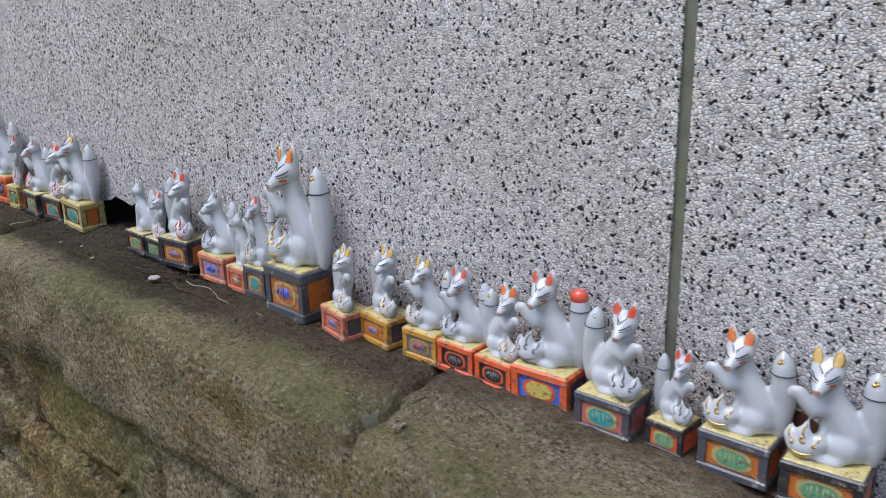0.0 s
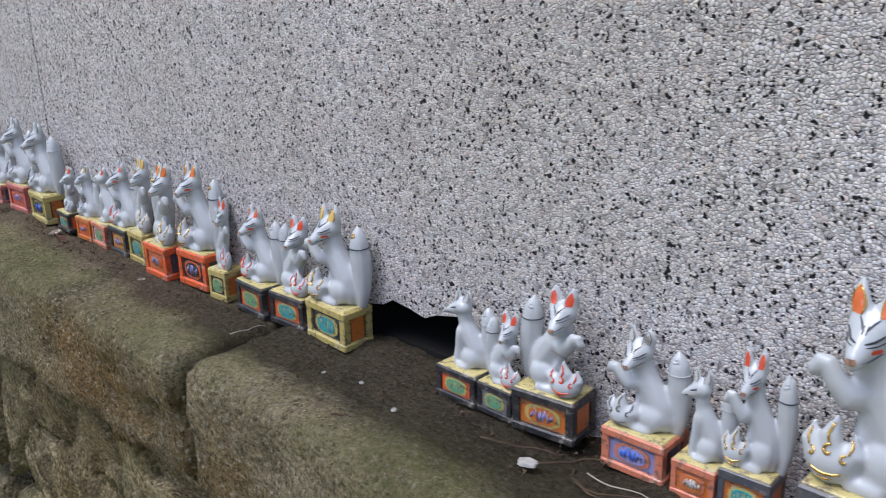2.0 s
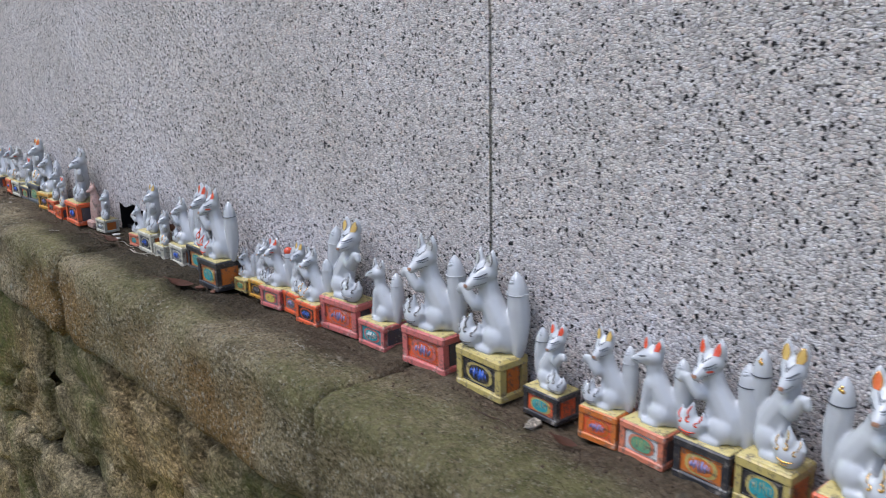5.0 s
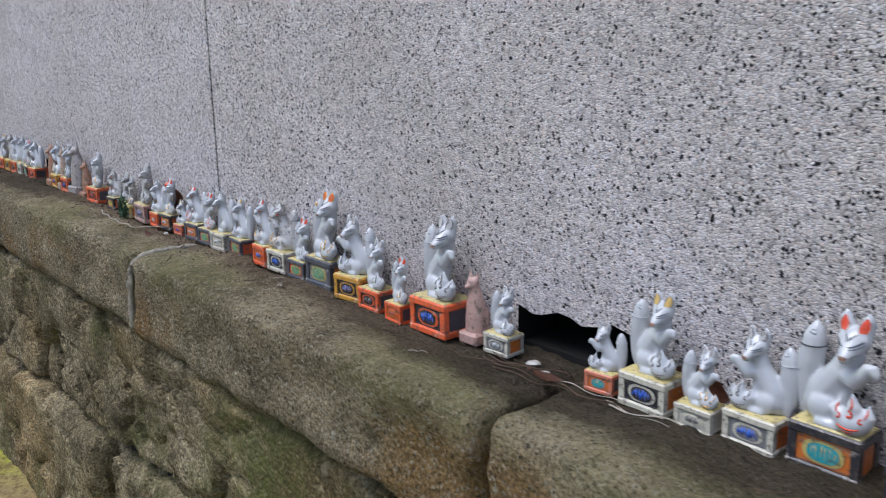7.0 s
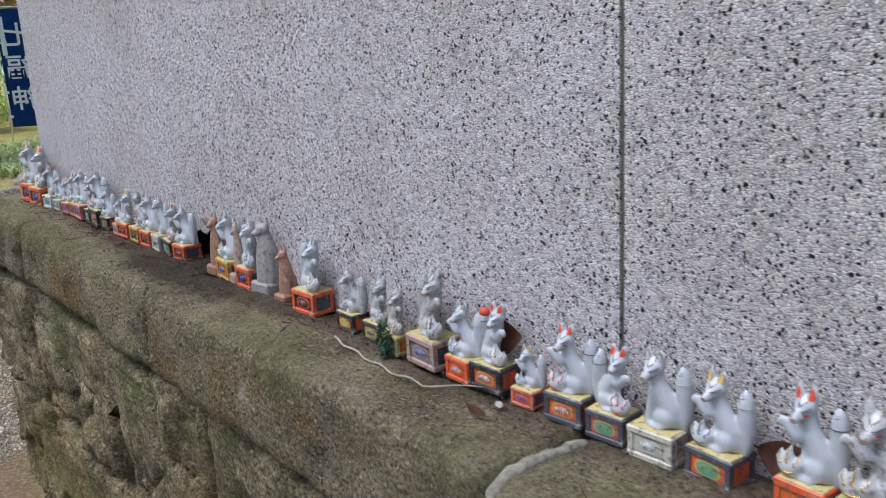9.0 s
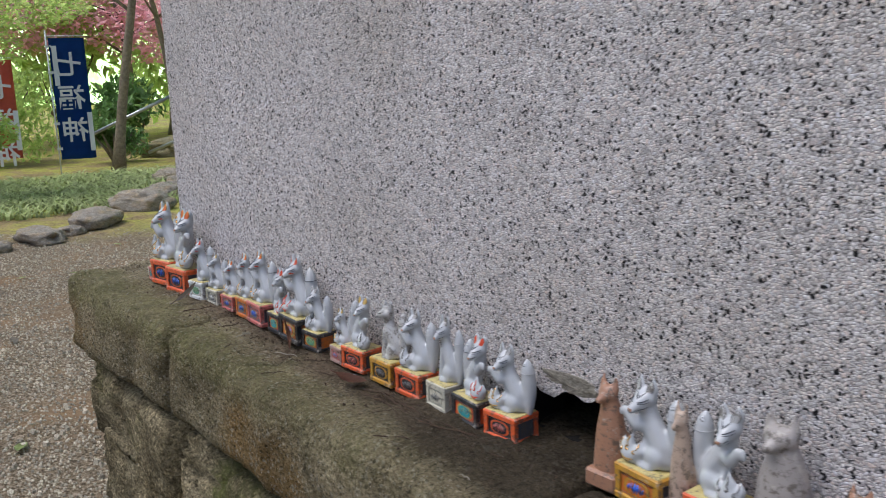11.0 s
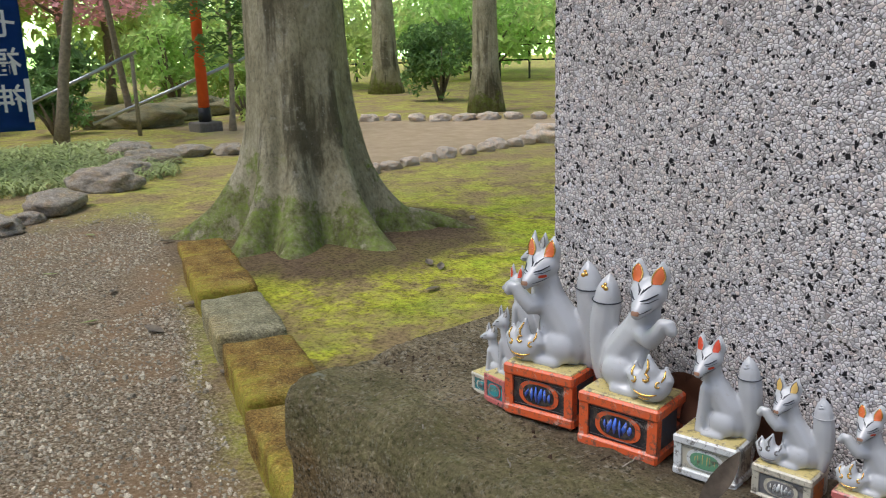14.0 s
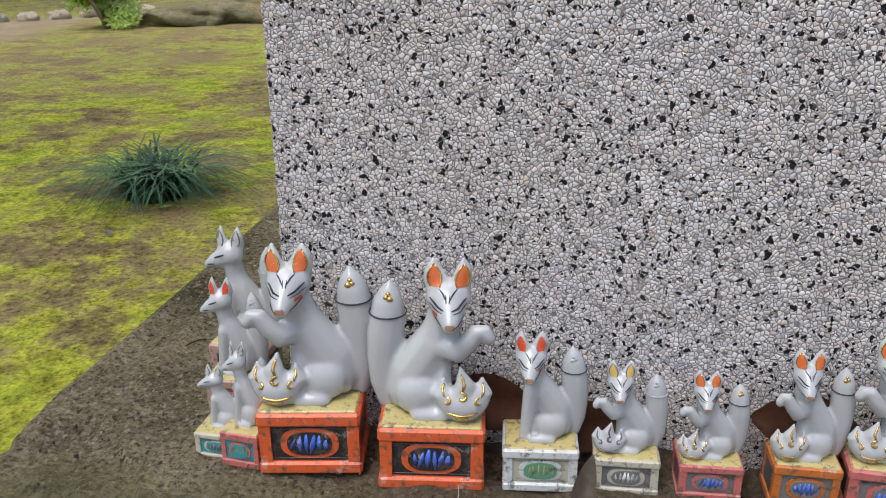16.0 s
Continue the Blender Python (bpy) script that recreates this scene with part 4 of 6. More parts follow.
fox_figurine(5.401, -0.050, 0.069, 0.044, 0.147, "B", "black", "orange", "lilac", "redjewel", "white glazed fox with a red painted jewel on a black pedestal")
fox_figurine(5.342, -0.050, 0.045, 0.034, 0.110, "B", "black", "grey", "green", "redjewel", "white glazed fox with a red painted jewel on a black pedestal")
fox_figurine(5.292, -0.052, 0.055, 0.041, 0.117, "S", "black", "red", "green", "plain", "slim white glazed seated fox figurine on a black pedestal")
fox_figurine(5.081, -0.050, 0.077, 0.044, 0.167, "A", "olive", "black", "teal", "yellow", "white glazed fox with yellow ears, one paw raised, olive pedestal")
fox_figurine(5.004, -0.050, 0.067, 0.044, 0.142, "B", "black", "red", "teal", "redjewel", "white glazed fox with a red painted jewel on a black pedestal")
fox_figurine(4.934, -0.056, 0.067, 0.050, 0.143, "A", "black", "red", "green", "redjewel", "white glazed fox with a red painted jewel on a black pedestal")
fox_figurine(4.856, -0.054, 0.038, 0.034, 0.143, "B", "olive", "black", "green", "redjewel", "white glazed fox with a red painted jewel on a olive pedestal")
fox_figurine(4.786, -0.051, 0.070, 0.045, 0.177, "A", "red", "black", "lilac", "orange", "white glazed fox with orange ears, one paw raised, red pedestal")
fox_figurine(4.707, -0.064, 0.066, 0.050, 0.169, "B", "red", "orange", "lilac", "orange", "white glazed fox with orange ears, one paw raised, red pedestal")
fox_figurine(4.623, -0.050, 0.057, 0.044, 0.167, "B", "olive", "black", "teal", "yellow", "white glazed fox with yellow ears, one paw raised, olive pedestal")
fox_figurine(4.561, -0.050, 0.064, 0.044, 0.148, "A", "black", "orange", "lilac", "redjewel", "white glazed fox with a red painted jewel on a black pedestal")
fox_figurine(4.493, -0.050, 0.057, 0.044, 0.132, "S", "peach", "white", "green", "red", "slim white glazed seated fox with red ears on a peach pedestal")
fox_figurine(4.438, -0.050, 0.049, 0.037, 0.128, "A", "orange", "red", "lilac", "plain", "white glazed fox figurine raising a paw on an orange pedestal")
fox_figurine(4.358, -0.050, 0.054, 0.041, 0.115, "B", "black", "red", "teal", "red", "white glazed fox with red ears, one paw raised, black pedestal")
fox_figurine(4.262, -0.053, 0.084, 0.047, 0.179, "A", "olive", "black", "blue", "plain", "white glazed fox figurine raising a paw on an olive pedestal")
fox_figurine(4.158, -0.050, 0.083, 0.044, 0.177, "A", "pink", "red", "lilac", "plain", "white glazed fox figurine raising a paw on a pink pedestal")
fox_figurine(4.051, -0.051, 0.059, 0.044, 0.125, "S", "pink", "teal", "white", "plain", "slim white glazed seated fox figurine on a pink pedestal")
fox_figurine(3.972, -0.050, 0.081, 0.044, 0.172, "B", "pink", "red", "lilac", "plain", "white glazed fox figurine raising a paw on a pink pedestal")
fox_figurine(3.909, -0.063, 0.053, 0.040, 0.118, "A", "red", "black", "blue", "plain", "white glazed fox figurine raising a paw on a red pedestal")
fox_figurine(3.852, -0.052, 0.047, 0.035, 0.117, "B", "red", "grey", "lilac", "plain", "white glazed fox figurine raising a paw on a red pedestal")
fox_figurine(3.803, -0.059, 0.053, 0.040, 0.113, "A", "pink", "grey", "yellow", "redcap", "white glazed fox with a red tail tip on a pink pedestal")
fox_figurine(3.746, -0.050, 0.047, 0.036, 0.101, "B", "mustard", "black", "grey", "plain", "white glazed fox figurine raising a paw on a mustard pedestal")
fox_figurine(3.694, -0.050, 0.035, 0.034, 0.075, "A", "olive", "orange", "green", "plain", "white glazed fox figurine raising a paw on an olive pedestal")
fox_figurine(3.642, -0.081, 0.069, 0.052, 0.173, "A", "black", "orange", "teal", "redjewel", "white glazed fox with a red painted jewel on a black pedestal")
fox_figurine(3.540, -0.050, 0.073, 0.044, 0.165, "B", "black", "orange", "teal", "redjewel", "white glazed fox with a red painted jewel on a black pedestal")
fox_figurine(3.464, -0.052, 0.060, 0.045, 0.128, "A", "cream", "grey", "blue", "plain", "white glazed fox figurine raising a paw on a cream pedestal")
fox_figurine(3.404, -0.058, 0.046, 0.034, 0.097, "B", "cream", "cream", "grey", "plain", "white glazed fox figurine raising a paw on a cream pedestal")
fox_figurine(3.336, -0.055, 0.065, 0.049, 0.139, "B", "cream", "black", "blue", "plain", "white glazed fox figurine raising a paw on a cream pedestal")
fox_figurine(3.272, -0.050, 0.040, 0.034, 0.086, "A", "peach", "orange", "teal", "plain", "white glazed fox figurine raising a paw on a peach pedestal")
fox_figurine(3.101, -0.051, 0.045, 0.034, 0.095, "B", "cream", "grey", "white", "plain", "white glazed fox figurine raising a paw on a cream pedestal")
fox_figurine(3.047, -0.052, 0.036, 0.034, 0.106, "T", "rose", "rose", "rose", "plain", "weathered rose clay fox figurine, paint worn off, on the ledge")
fox_figurine(2.978, -0.066, 0.081, 0.060, 0.172, "B", "red", "black", "blue", "plain", "white glazed fox figurine raising a paw on a red pedestal")
fox_figurine(2.906, -0.071, 0.039, 0.034, 0.103, "B", "red", "orange", "pink", "red", "white glazed fox with red ears, one paw raised, red pedestal")
fox_figurine(2.833, -0.062, 0.054, 0.040, 0.114, "B", "red", "black", "grey", "plain", "white glazed fox figurine raising a paw on a red pedestal")
fox_figurine(2.769, -0.057, 0.065, 0.049, 0.138, "A", "mustard", "black", "lilac", "plain", "white glazed fox figurine raising a paw on a mustard pedestal")
fox_figurine(2.674, -0.050, 0.076, 0.044, 0.168, "B", "slate", "grey", "green", "gold", "white glazed fox with gold details, one paw raised, slate pedestal")
fox_figurine(2.603, -0.050, 0.053, 0.039, 0.112, "B", "slate", "red", "green", "red", "white glazed fox with red ears, one paw raised, slate pedestal")
fox_figurine(2.538, -0.051, 0.062, 0.045, 0.132, "A", "cream", "black", "blue", "grey", "dirty faded white fox, one paw raised, on a cream pedestal")
fox_figurine(2.476, -0.050, 0.049, 0.037, 0.129, "A", "red", "orange", "blue", "red", "white glazed fox with red ears, one paw raised, red pedestal")
fox_figurine(2.383, -0.050, 0.055, 0.041, 0.116, "A", "slate", "red", "green", "plain", "white glazed fox figurine raising a paw on a slate pedestal")
fox_figurine(2.317, -0.053, 0.056, 0.042, 0.120, "C", "cream", "cream", "white", "plain", "white glazed fox figurine on straight forelegs on a cream pedestal")
fox_figurine(2.255, -0.050, 0.050, 0.037, 0.111, "B", "slate", "pink", "green", "redjewel", "white glazed fox with a red painted jewel on a slate pedestal")
fox_figurine(2.194, -0.050, 0.055, 0.041, 0.117, "A", "slate", "red", "white", "redjewel", "white glazed fox with a red painted jewel on a slate pedestal")
fox_figurine(2.129, -0.050, 0.036, 0.034, 0.076, "A", "peach", "red", "blue", "plain", "white glazed fox figurine raising a paw on a peach pedestal")
fox_figurine(2.063, -0.050, 0.055, 0.041, 0.116, "B", "black", "red", "white", "redcap", "white glazed fox with a red tail tip on a black pedestal")
fox_figurine(2.013, -0.054, 0.048, 0.036, 0.107, "A", "red", "red", "white", "plain", "white glazed fox figurine raising a paw on a red pedestal")
fox_figurine(1.939, -0.056, 0.065, 0.049, 0.139, "B", "rose", "grey", "lilac", "grey", "dirty faded white fox, one paw raised, on a rose pedestal")
fox_figurine(1.867, -0.057, 0.047, 0.035, 0.100, "B", "olive", "grey", "cream", "grey", "dirty faded white fox, one paw raised, on a olive pedestal")
fox_figurine(1.814, -0.050, 0.045, 0.036, 0.104, "B", "black", "olive", "grey", "grey", "dirty faded white fox, one paw raised, on a black pedestal")
fox_figurine(1.744, -0.050, 0.048, 0.036, 0.102, "A", "black", "red", "yellow", "grey", "dirty faded white fox, one paw raised, on a black pedestal")
fox_figurine(1.619, -0.050, 0.062, 0.044, 0.131, "B", "red", "black", "pink", "plain", "white glazed fox figurine raising a paw on a red pedestal")
fox_figurine(1.540, -0.050, 0.036, 0.037, 0.104, "T", "clay", "clay", "clay", "plain", "weathered brown clay fox figurine, paint worn off, on the ledge")
fox_figurine(1.468, -0.050, 0.058, 0.044, 0.144, "T", "ash", "rose", "white", "plain", "weathered ash clay fox figurine, paint worn off, on the ledge")
fox_figurine(1.406, -0.050, 0.056, 0.042, 0.133, "B", "red", "black", "blue", "plain", "white glazed fox figurine raising a paw on a red pedestal")
fox_figurine(1.362, -0.050, 0.027, 0.034, 0.125, "T", "tan", "tan", "tan", "plain", "weathered tan clay fox figurine, paint worn off, on the ledge")
fox_figurine(1.322, -0.050, 0.061, 0.044, 0.133, "A", "mustard", "orange", "blue", "plain", "white glazed fox figurine raising a paw on a mustard pedestal")
fox_figurine(1.274, -0.050, 0.041, 0.034, 0.127, "T", "clay", "tan", "tan", "plain", "weathered brown clay fox figurine, paint worn off, on the ledge")
fox_figurine(1.115, -0.050, 0.055, 0.042, 0.118, "A", "red", "black", "pink", "plain", "white glazed fox figurine raising a paw on a red pedestal")
fox_figurine(1.048, -0.050, 0.055, 0.042, 0.118, "B", "black", "red", "teal", "redjewel", "white glazed fox with a red painted jewel on a black pedestal")
fox_figurine(0.990, -0.050, 0.043, 0.042, 0.127, "C", "cream", "cream", "grey", "plain", "white glazed fox figurine on straight forelegs on a cream pedestal")
fox_figurine(0.925, -0.050, 0.057, 0.043, 0.122, "A", "red", "black", "grey", "plain", "white glazed fox figurine raising a paw on a red pedestal")
fox_figurine(0.860, -0.050, 0.053, 0.043, 0.121, "S", "mustard", "black", "grey", "grey", "slim white glazed seated fox, dirty and faded on a mustard pedestal")
fox_figurine(0.784, -0.050, 0.055, 0.041, 0.116, "B", "red", "black", "pink", "plain", "white glazed fox figurine raising a paw on a red pedestal")
fox_figurine(0.736, -0.050, 0.034, 0.034, 0.087, "A", "rose", "pink", "lilac", "plain", "white glazed fox figurine raising a paw on a rose pedestal")
fox_figurine(0.657, -0.050, 0.049, 0.037, 0.105, "A", "black", "orange", "green", "plain", "white glazed fox figurine raising a paw on a black pedestal")
fox_figurine(0.592, -0.055, 0.069, 0.049, 0.146, "A", "black", "orange", "lilac", "redjewel", "white glazed fox with a red painted jewel on a black pedestal")
fox_figurine(0.528, -0.050, 0.046, 0.034, 0.115, "B", "black", "red", "teal", "redjewel", "white glazed fox with a red painted jewel on a black pedestal")
fox_figurine(0.457, -0.053, 0.063, 0.047, 0.133, "A", "pink", "grey", "blue", "gold", "white glazed fox with gold details, one paw raised, pink pedestal")
fox_figurine(0.399, -0.050, 0.047, 0.035, 0.121, "A", "orange", "grey", "blue", "gold", "white glazed fox with gold details, one paw raised, orange pedestal", 2)
fox_figurine(0.334, -0.050, 0.046, 0.035, 0.098, "A", "pink", "grey", "blue", "gold", "white glazed fox with gold details, one paw raised, pink pedestal", 4)
fox_figurine(0.274, -0.055, 0.048, 0.036, 0.103, "A", "cream", "grey", "white", "plain", "white glazed fox figurine raising a paw on a cream pedestal", 3)
fox_figurine(0.212, -0.062, 0.056, 0.042, 0.123, "C", "white", "cream", "green", "red", "white glazed fox on straight forelegs, red ears, white pedestal", 6)
fox_figurine(0.132, -0.074, 0.079, 0.057, 0.175, "B", "red", "black", "blue", "gold", "white glazed fox with gold details, one paw raised, red pedestal", 8)
fox_figurine(0.038, -0.071, 0.079, 0.057, 0.179, "A", "red", "black", "blue", "gold", "white glazed fox with gold details, one paw raised, red pedestal", 9)
fox_figurine(-0.019, -0.072, 0.032, 0.034, 0.102, "S", "pink", "teal", "teal", "plain", "slim white glazed seated fox figurine on a pink pedestal")
fox_figurine(-0.042, -0.065, 0.036, 0.034, 0.076, "S", "cream", "teal", "grey", "plain", "slim white glazed seated fox figurine on a cream pedestal")

fox_figurine(-0.052, -0.008, 0.044, 0.034, 0.125, "S", "rose", "pink", "white", "red", "small white glazed fox figurine with red patches, stained green")
fox_figurine(-0.064, 0.036, 0.056, 0.036, 0.152, "S", "rose", "pink", "white", "plain", "slim white glazed fox figurine at the corner of the ledge")

patch = root("plaster_patch", "pale rough plaster patch over the gap", "plaster", kind="structure")
bm = bmesh.new()
bmesh.ops.create_icosphere(bm, subdivisions=4, radius=1)
for v in bm.verts:
    v.co *= 1 + 0.3 * noise.fractal(v.co * 1.6, 0.8, 2, 4)
    v.co = Vector((1.19 + v.co.x * 0.05, 0.001 + v.co.y * 0.002, 0.911 + v.co.z * 0.011))
part("plaster", bm, M["mortar"], patch, smooth=True)


# ---- glowing screen for the park distance ----
def glow_distance_mat():
    m, nt, b, co = mat_base("glowing_distance", 1.0, 0.0)
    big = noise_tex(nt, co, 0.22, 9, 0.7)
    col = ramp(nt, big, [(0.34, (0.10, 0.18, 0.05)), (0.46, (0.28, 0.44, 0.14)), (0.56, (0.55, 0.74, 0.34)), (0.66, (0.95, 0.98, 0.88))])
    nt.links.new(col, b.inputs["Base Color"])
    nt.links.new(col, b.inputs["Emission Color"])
    # Emission added to brighten the gaps and light the leaves from behind.
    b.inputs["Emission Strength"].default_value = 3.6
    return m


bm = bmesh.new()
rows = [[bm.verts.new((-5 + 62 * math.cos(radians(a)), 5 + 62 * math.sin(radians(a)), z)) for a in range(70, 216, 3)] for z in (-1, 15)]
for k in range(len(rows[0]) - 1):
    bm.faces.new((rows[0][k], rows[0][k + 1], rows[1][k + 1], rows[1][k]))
tagged(link("backdrop", bm, glow_distance_mat()), "glowing painted screen of far park trees", "backdrop", kind="structure")


# ---- the garden beyond the ledge ----
def kerb(cx, cy, ang, ln, wd, ht, mat, label):
    bm = bmesh.new()
    bmesh.ops.create_cube(bm, size=1, matrix=Matrix.Diagonal((ln, wd, ht, 1)))
    bmesh.ops.bevel(bm, geom=bm.edges[:], offset=0.025, segments=2, affect="EDGES", profile=0.6)
    bmesh.ops.subdivide_edges(bm, edges=[e for e in bm.edges if e.calc_length() > 0.06], cuts=4, use_grid_fill=True)
    for v in bm.verts:
        v.co += v.co.normalized() * noise.fractal(v.co * 9 + Vector((cx, cy, 0)), 0.8, 2, 4) * 0.012
    ob = link("kerb_stone", bm, mat, smooth=True)
    ob.matrix_world = pose(cx, cy, (0.055 if cx > -4 else 0.0) - ht / 2, 0, 0, ang)
    return tagged(ob, label, "kerb stone", "kerb along the gravel path")


KL = [(-4.22, 1.69, 0.62, "kerb_moss"), (-3.50, 1.395, 0.80, "kerb_moss"), (-2.75, 1.11, 0.62, "kerb"), (-2.10, 0.87, 0.66, "kerb_moss"), (-1.43, 0.61, 0.72, "kerb_moss"), (-0.75, 0.34, 0.66, "kerb_moss")]
for cx, cy, ln, mk in KL:
    kerb(cx, cy, -20.5 + random.uniform(-2, 2), ln - 0.03, 0.29, 0.24, M[mk], "long kerb stone thick with yellow-brown moss" if mk == "kerb_moss" else "grey-green cut kerb stone beside the gravel path")


def boulder(x, y, sx, sy, sz, ang=0, label="rounded grey boulder edging the garden bed", group="edging boulders", mat="boulder"):
    bm = bmesh.new()
    bmesh.ops.create_icosphere(bm, subdivisions=4, radius=1)
    s = random.uniform(0, 50)
    for v in bm.verts:
        n = noise.fractal(v.co * 1.3 + Vector((s, s, 0)), 0.9, 2, 5)
        v.co *= 1 + 0.34 * n
        v.co.z = 0.8 * math.copysign(abs(v.co.z) ** 0.75, v.co.z)
        v.co.x = math.copysign(abs(v.co.x) ** 0.85, v.co.x)
    ob = link("boulder", bm, M[mat], smooth=True)
    ob.matrix_world = pose(x, y, hill(x, y) + sz * 0.27, 0, 0, ang) @ Matrix.Diagonal((sx * 0.9, sy * 0.9, sz * 0.72, 1))
    return tagged(ob, label, "boulder", group)


random.seed(9)
for x, y, sx, sy, sz in ((-6.35, 1.05, 0.36, 0.2, 0.15), (-6.1, 0.65, 0.16, 0.13, 0.1), (-6.75, 1.62, 0.34, 0.24, 0.2), (-7.5, 2.35, 0.38, 0.26, 0.24), (-8.3, 2.9, 0.3, 0.22, 0.2),
                         (-6.45, 1.35, 0.14, 0.12, 0.1), (-9.0, 3.5, 0.36, 0.3, 0.2), (-9.3, 4.1, 0.28, 0.22, 0.16), (-9.0, 4.5, 0.25, 0.2, 0.14), (-8.6, 4.8, 0.3, 0.2, 0.15), (-8.3, 5.2, 0.2, 0.2, 0.12),
                         (-9.9, 3.6, 0.4, 0.3, 0.2), (-6.0, 0.2, 0.3, 0.2, 0.12), (-5.9, -0.4, 0.34, 0.22, 0.14)):
    boulder(x, y, sx, sy, sz, random.uniform(-30, 50))
for i in range(13):
    t = i / 12
    boulder(-6.35 - 0.45 * t * t + random.uniform(-0.06, 0.06), 4.3 + 3.6 * t, 0.125 + random.uniform(-0.03, 0.04), 0.11, 0.1 + random.uniform(0, 0.04), random.uniform(0, 180), "pale rounded stone lining the earth path", "stones along the earth path", "pale_stone")
boulder(-6.6, 7.75, 0.34, 0.3, 0.26, 20, "large pale boulder at the bend of the path", "stones along the earth path", "pale_stone")
for i in range(16):
    t = i / 15
    boulder(-11.2 + 4.6 * t, 7.85 + 3.9 * t, 0.17 + random.uniform(-0.04, 0.06), 0.15, 0.14, random.uniform(0, 180), "rounded stone along the far edge of the path", "stones along the far path", "pale_stone")
for x, y, s in ((-13.9, 5.4, 0.7), (-14.6, 6.3, 0.6), (-15.2, 7.2, 0.7), (-5.3, 10.5, 0.5), (-4.4, 11.3, 0.75)):
    boulder(x, y, s * 1.3, s, s * 0.62, random.uniform(0, 90), "large dark garden rock among the planting", "large rocks", "kerb")


def leaf_cloud(blobs, count, size, seed, flat=0.35):
    """Many small folded leaves filling some uneven blobs."""
    rng = random.Random(seed)
    bm = bmesh.new()
    for _ in range(count):
        c, r = rng.choice(blobs)
        while True:
            p = Vector((rng.uniform(-1, 1), rng.uniform(-1, 1), rng.uniform(-1, 1)))
            if 0.25 < p.length < 1:
                break
        q = Vector(c) + Vector((p.x * r[0], p.y * r[1], p.z * r[2]))
        if noise.noise(q * 1.7) < -0.12:
            continue
        s = size * rng.uniform(0.6, 1.3)
        m = Matrix.Translation(q) @ Euler((rng.uniform(-1, 1) * flat * 2, rng.uniform(-1, 1) * flat * 2, rng.uniform(0, 6.28))).to_matrix().to_4x4()
        vs = [bm.verts.new(m @ Vector(v)) for v in ((-s, 0, 0), (-s * 0.2, -s * 0.42, s * 0.12), (s, 0, -s * 0.15), (-s * 0.2, s * 0.42, s * 0.12))]
        bm.faces.new((vs[0], vs[1], vs[2]))
        bm.faces.new((vs[0], vs[2], vs[3]))
    return bm


def tree(x, y, r, h, lean, bark, crown, leaf, label, seed, limbs=4, count=5000, size=0.08, category="tree", wob=0.15):
    rng = random.Random(seed)
    t = root("tree", label, category, at=(x, y, hill(x, y)))
    bm = bmesh.new()
    pts, rad = [], []
    for i in range(11):
        k = i / 10
        pts.append((lean[0] * k + wob * math.sin(k * 5 + seed) * k, lean[1] * k + wob * math.cos(k * 4 + seed) * k, h * k - 0.05))
        rad.append(r * (1 - 0.55 * k) * (1 + 0.5 * math.exp(-k * 22)))
    tube(bm, pts, rad, 14)
    for i in range(limbs):
        a = rng.uniform(0, 6.28)
        k = rng.randint(5, 9)
        p = Vector(pts[k])
        e = p + Vector((math.cos(a), math.sin(a), 0.5)) * h * rng.uniform(0.2, 0.35)
        tube(bm, [p, (p + e) / 2 + Vector((0, 0, 0.1 * h * 0.3)), e], [rad[k] * 0.5, rad[k] * 0.3, rad[k] * 0.1], 7)
    part("trunk", bm, M[bark], t)
    if crown:
        part("crown", leaf_cloud(crown, count, size, seed), M[leaf], t)
    return t


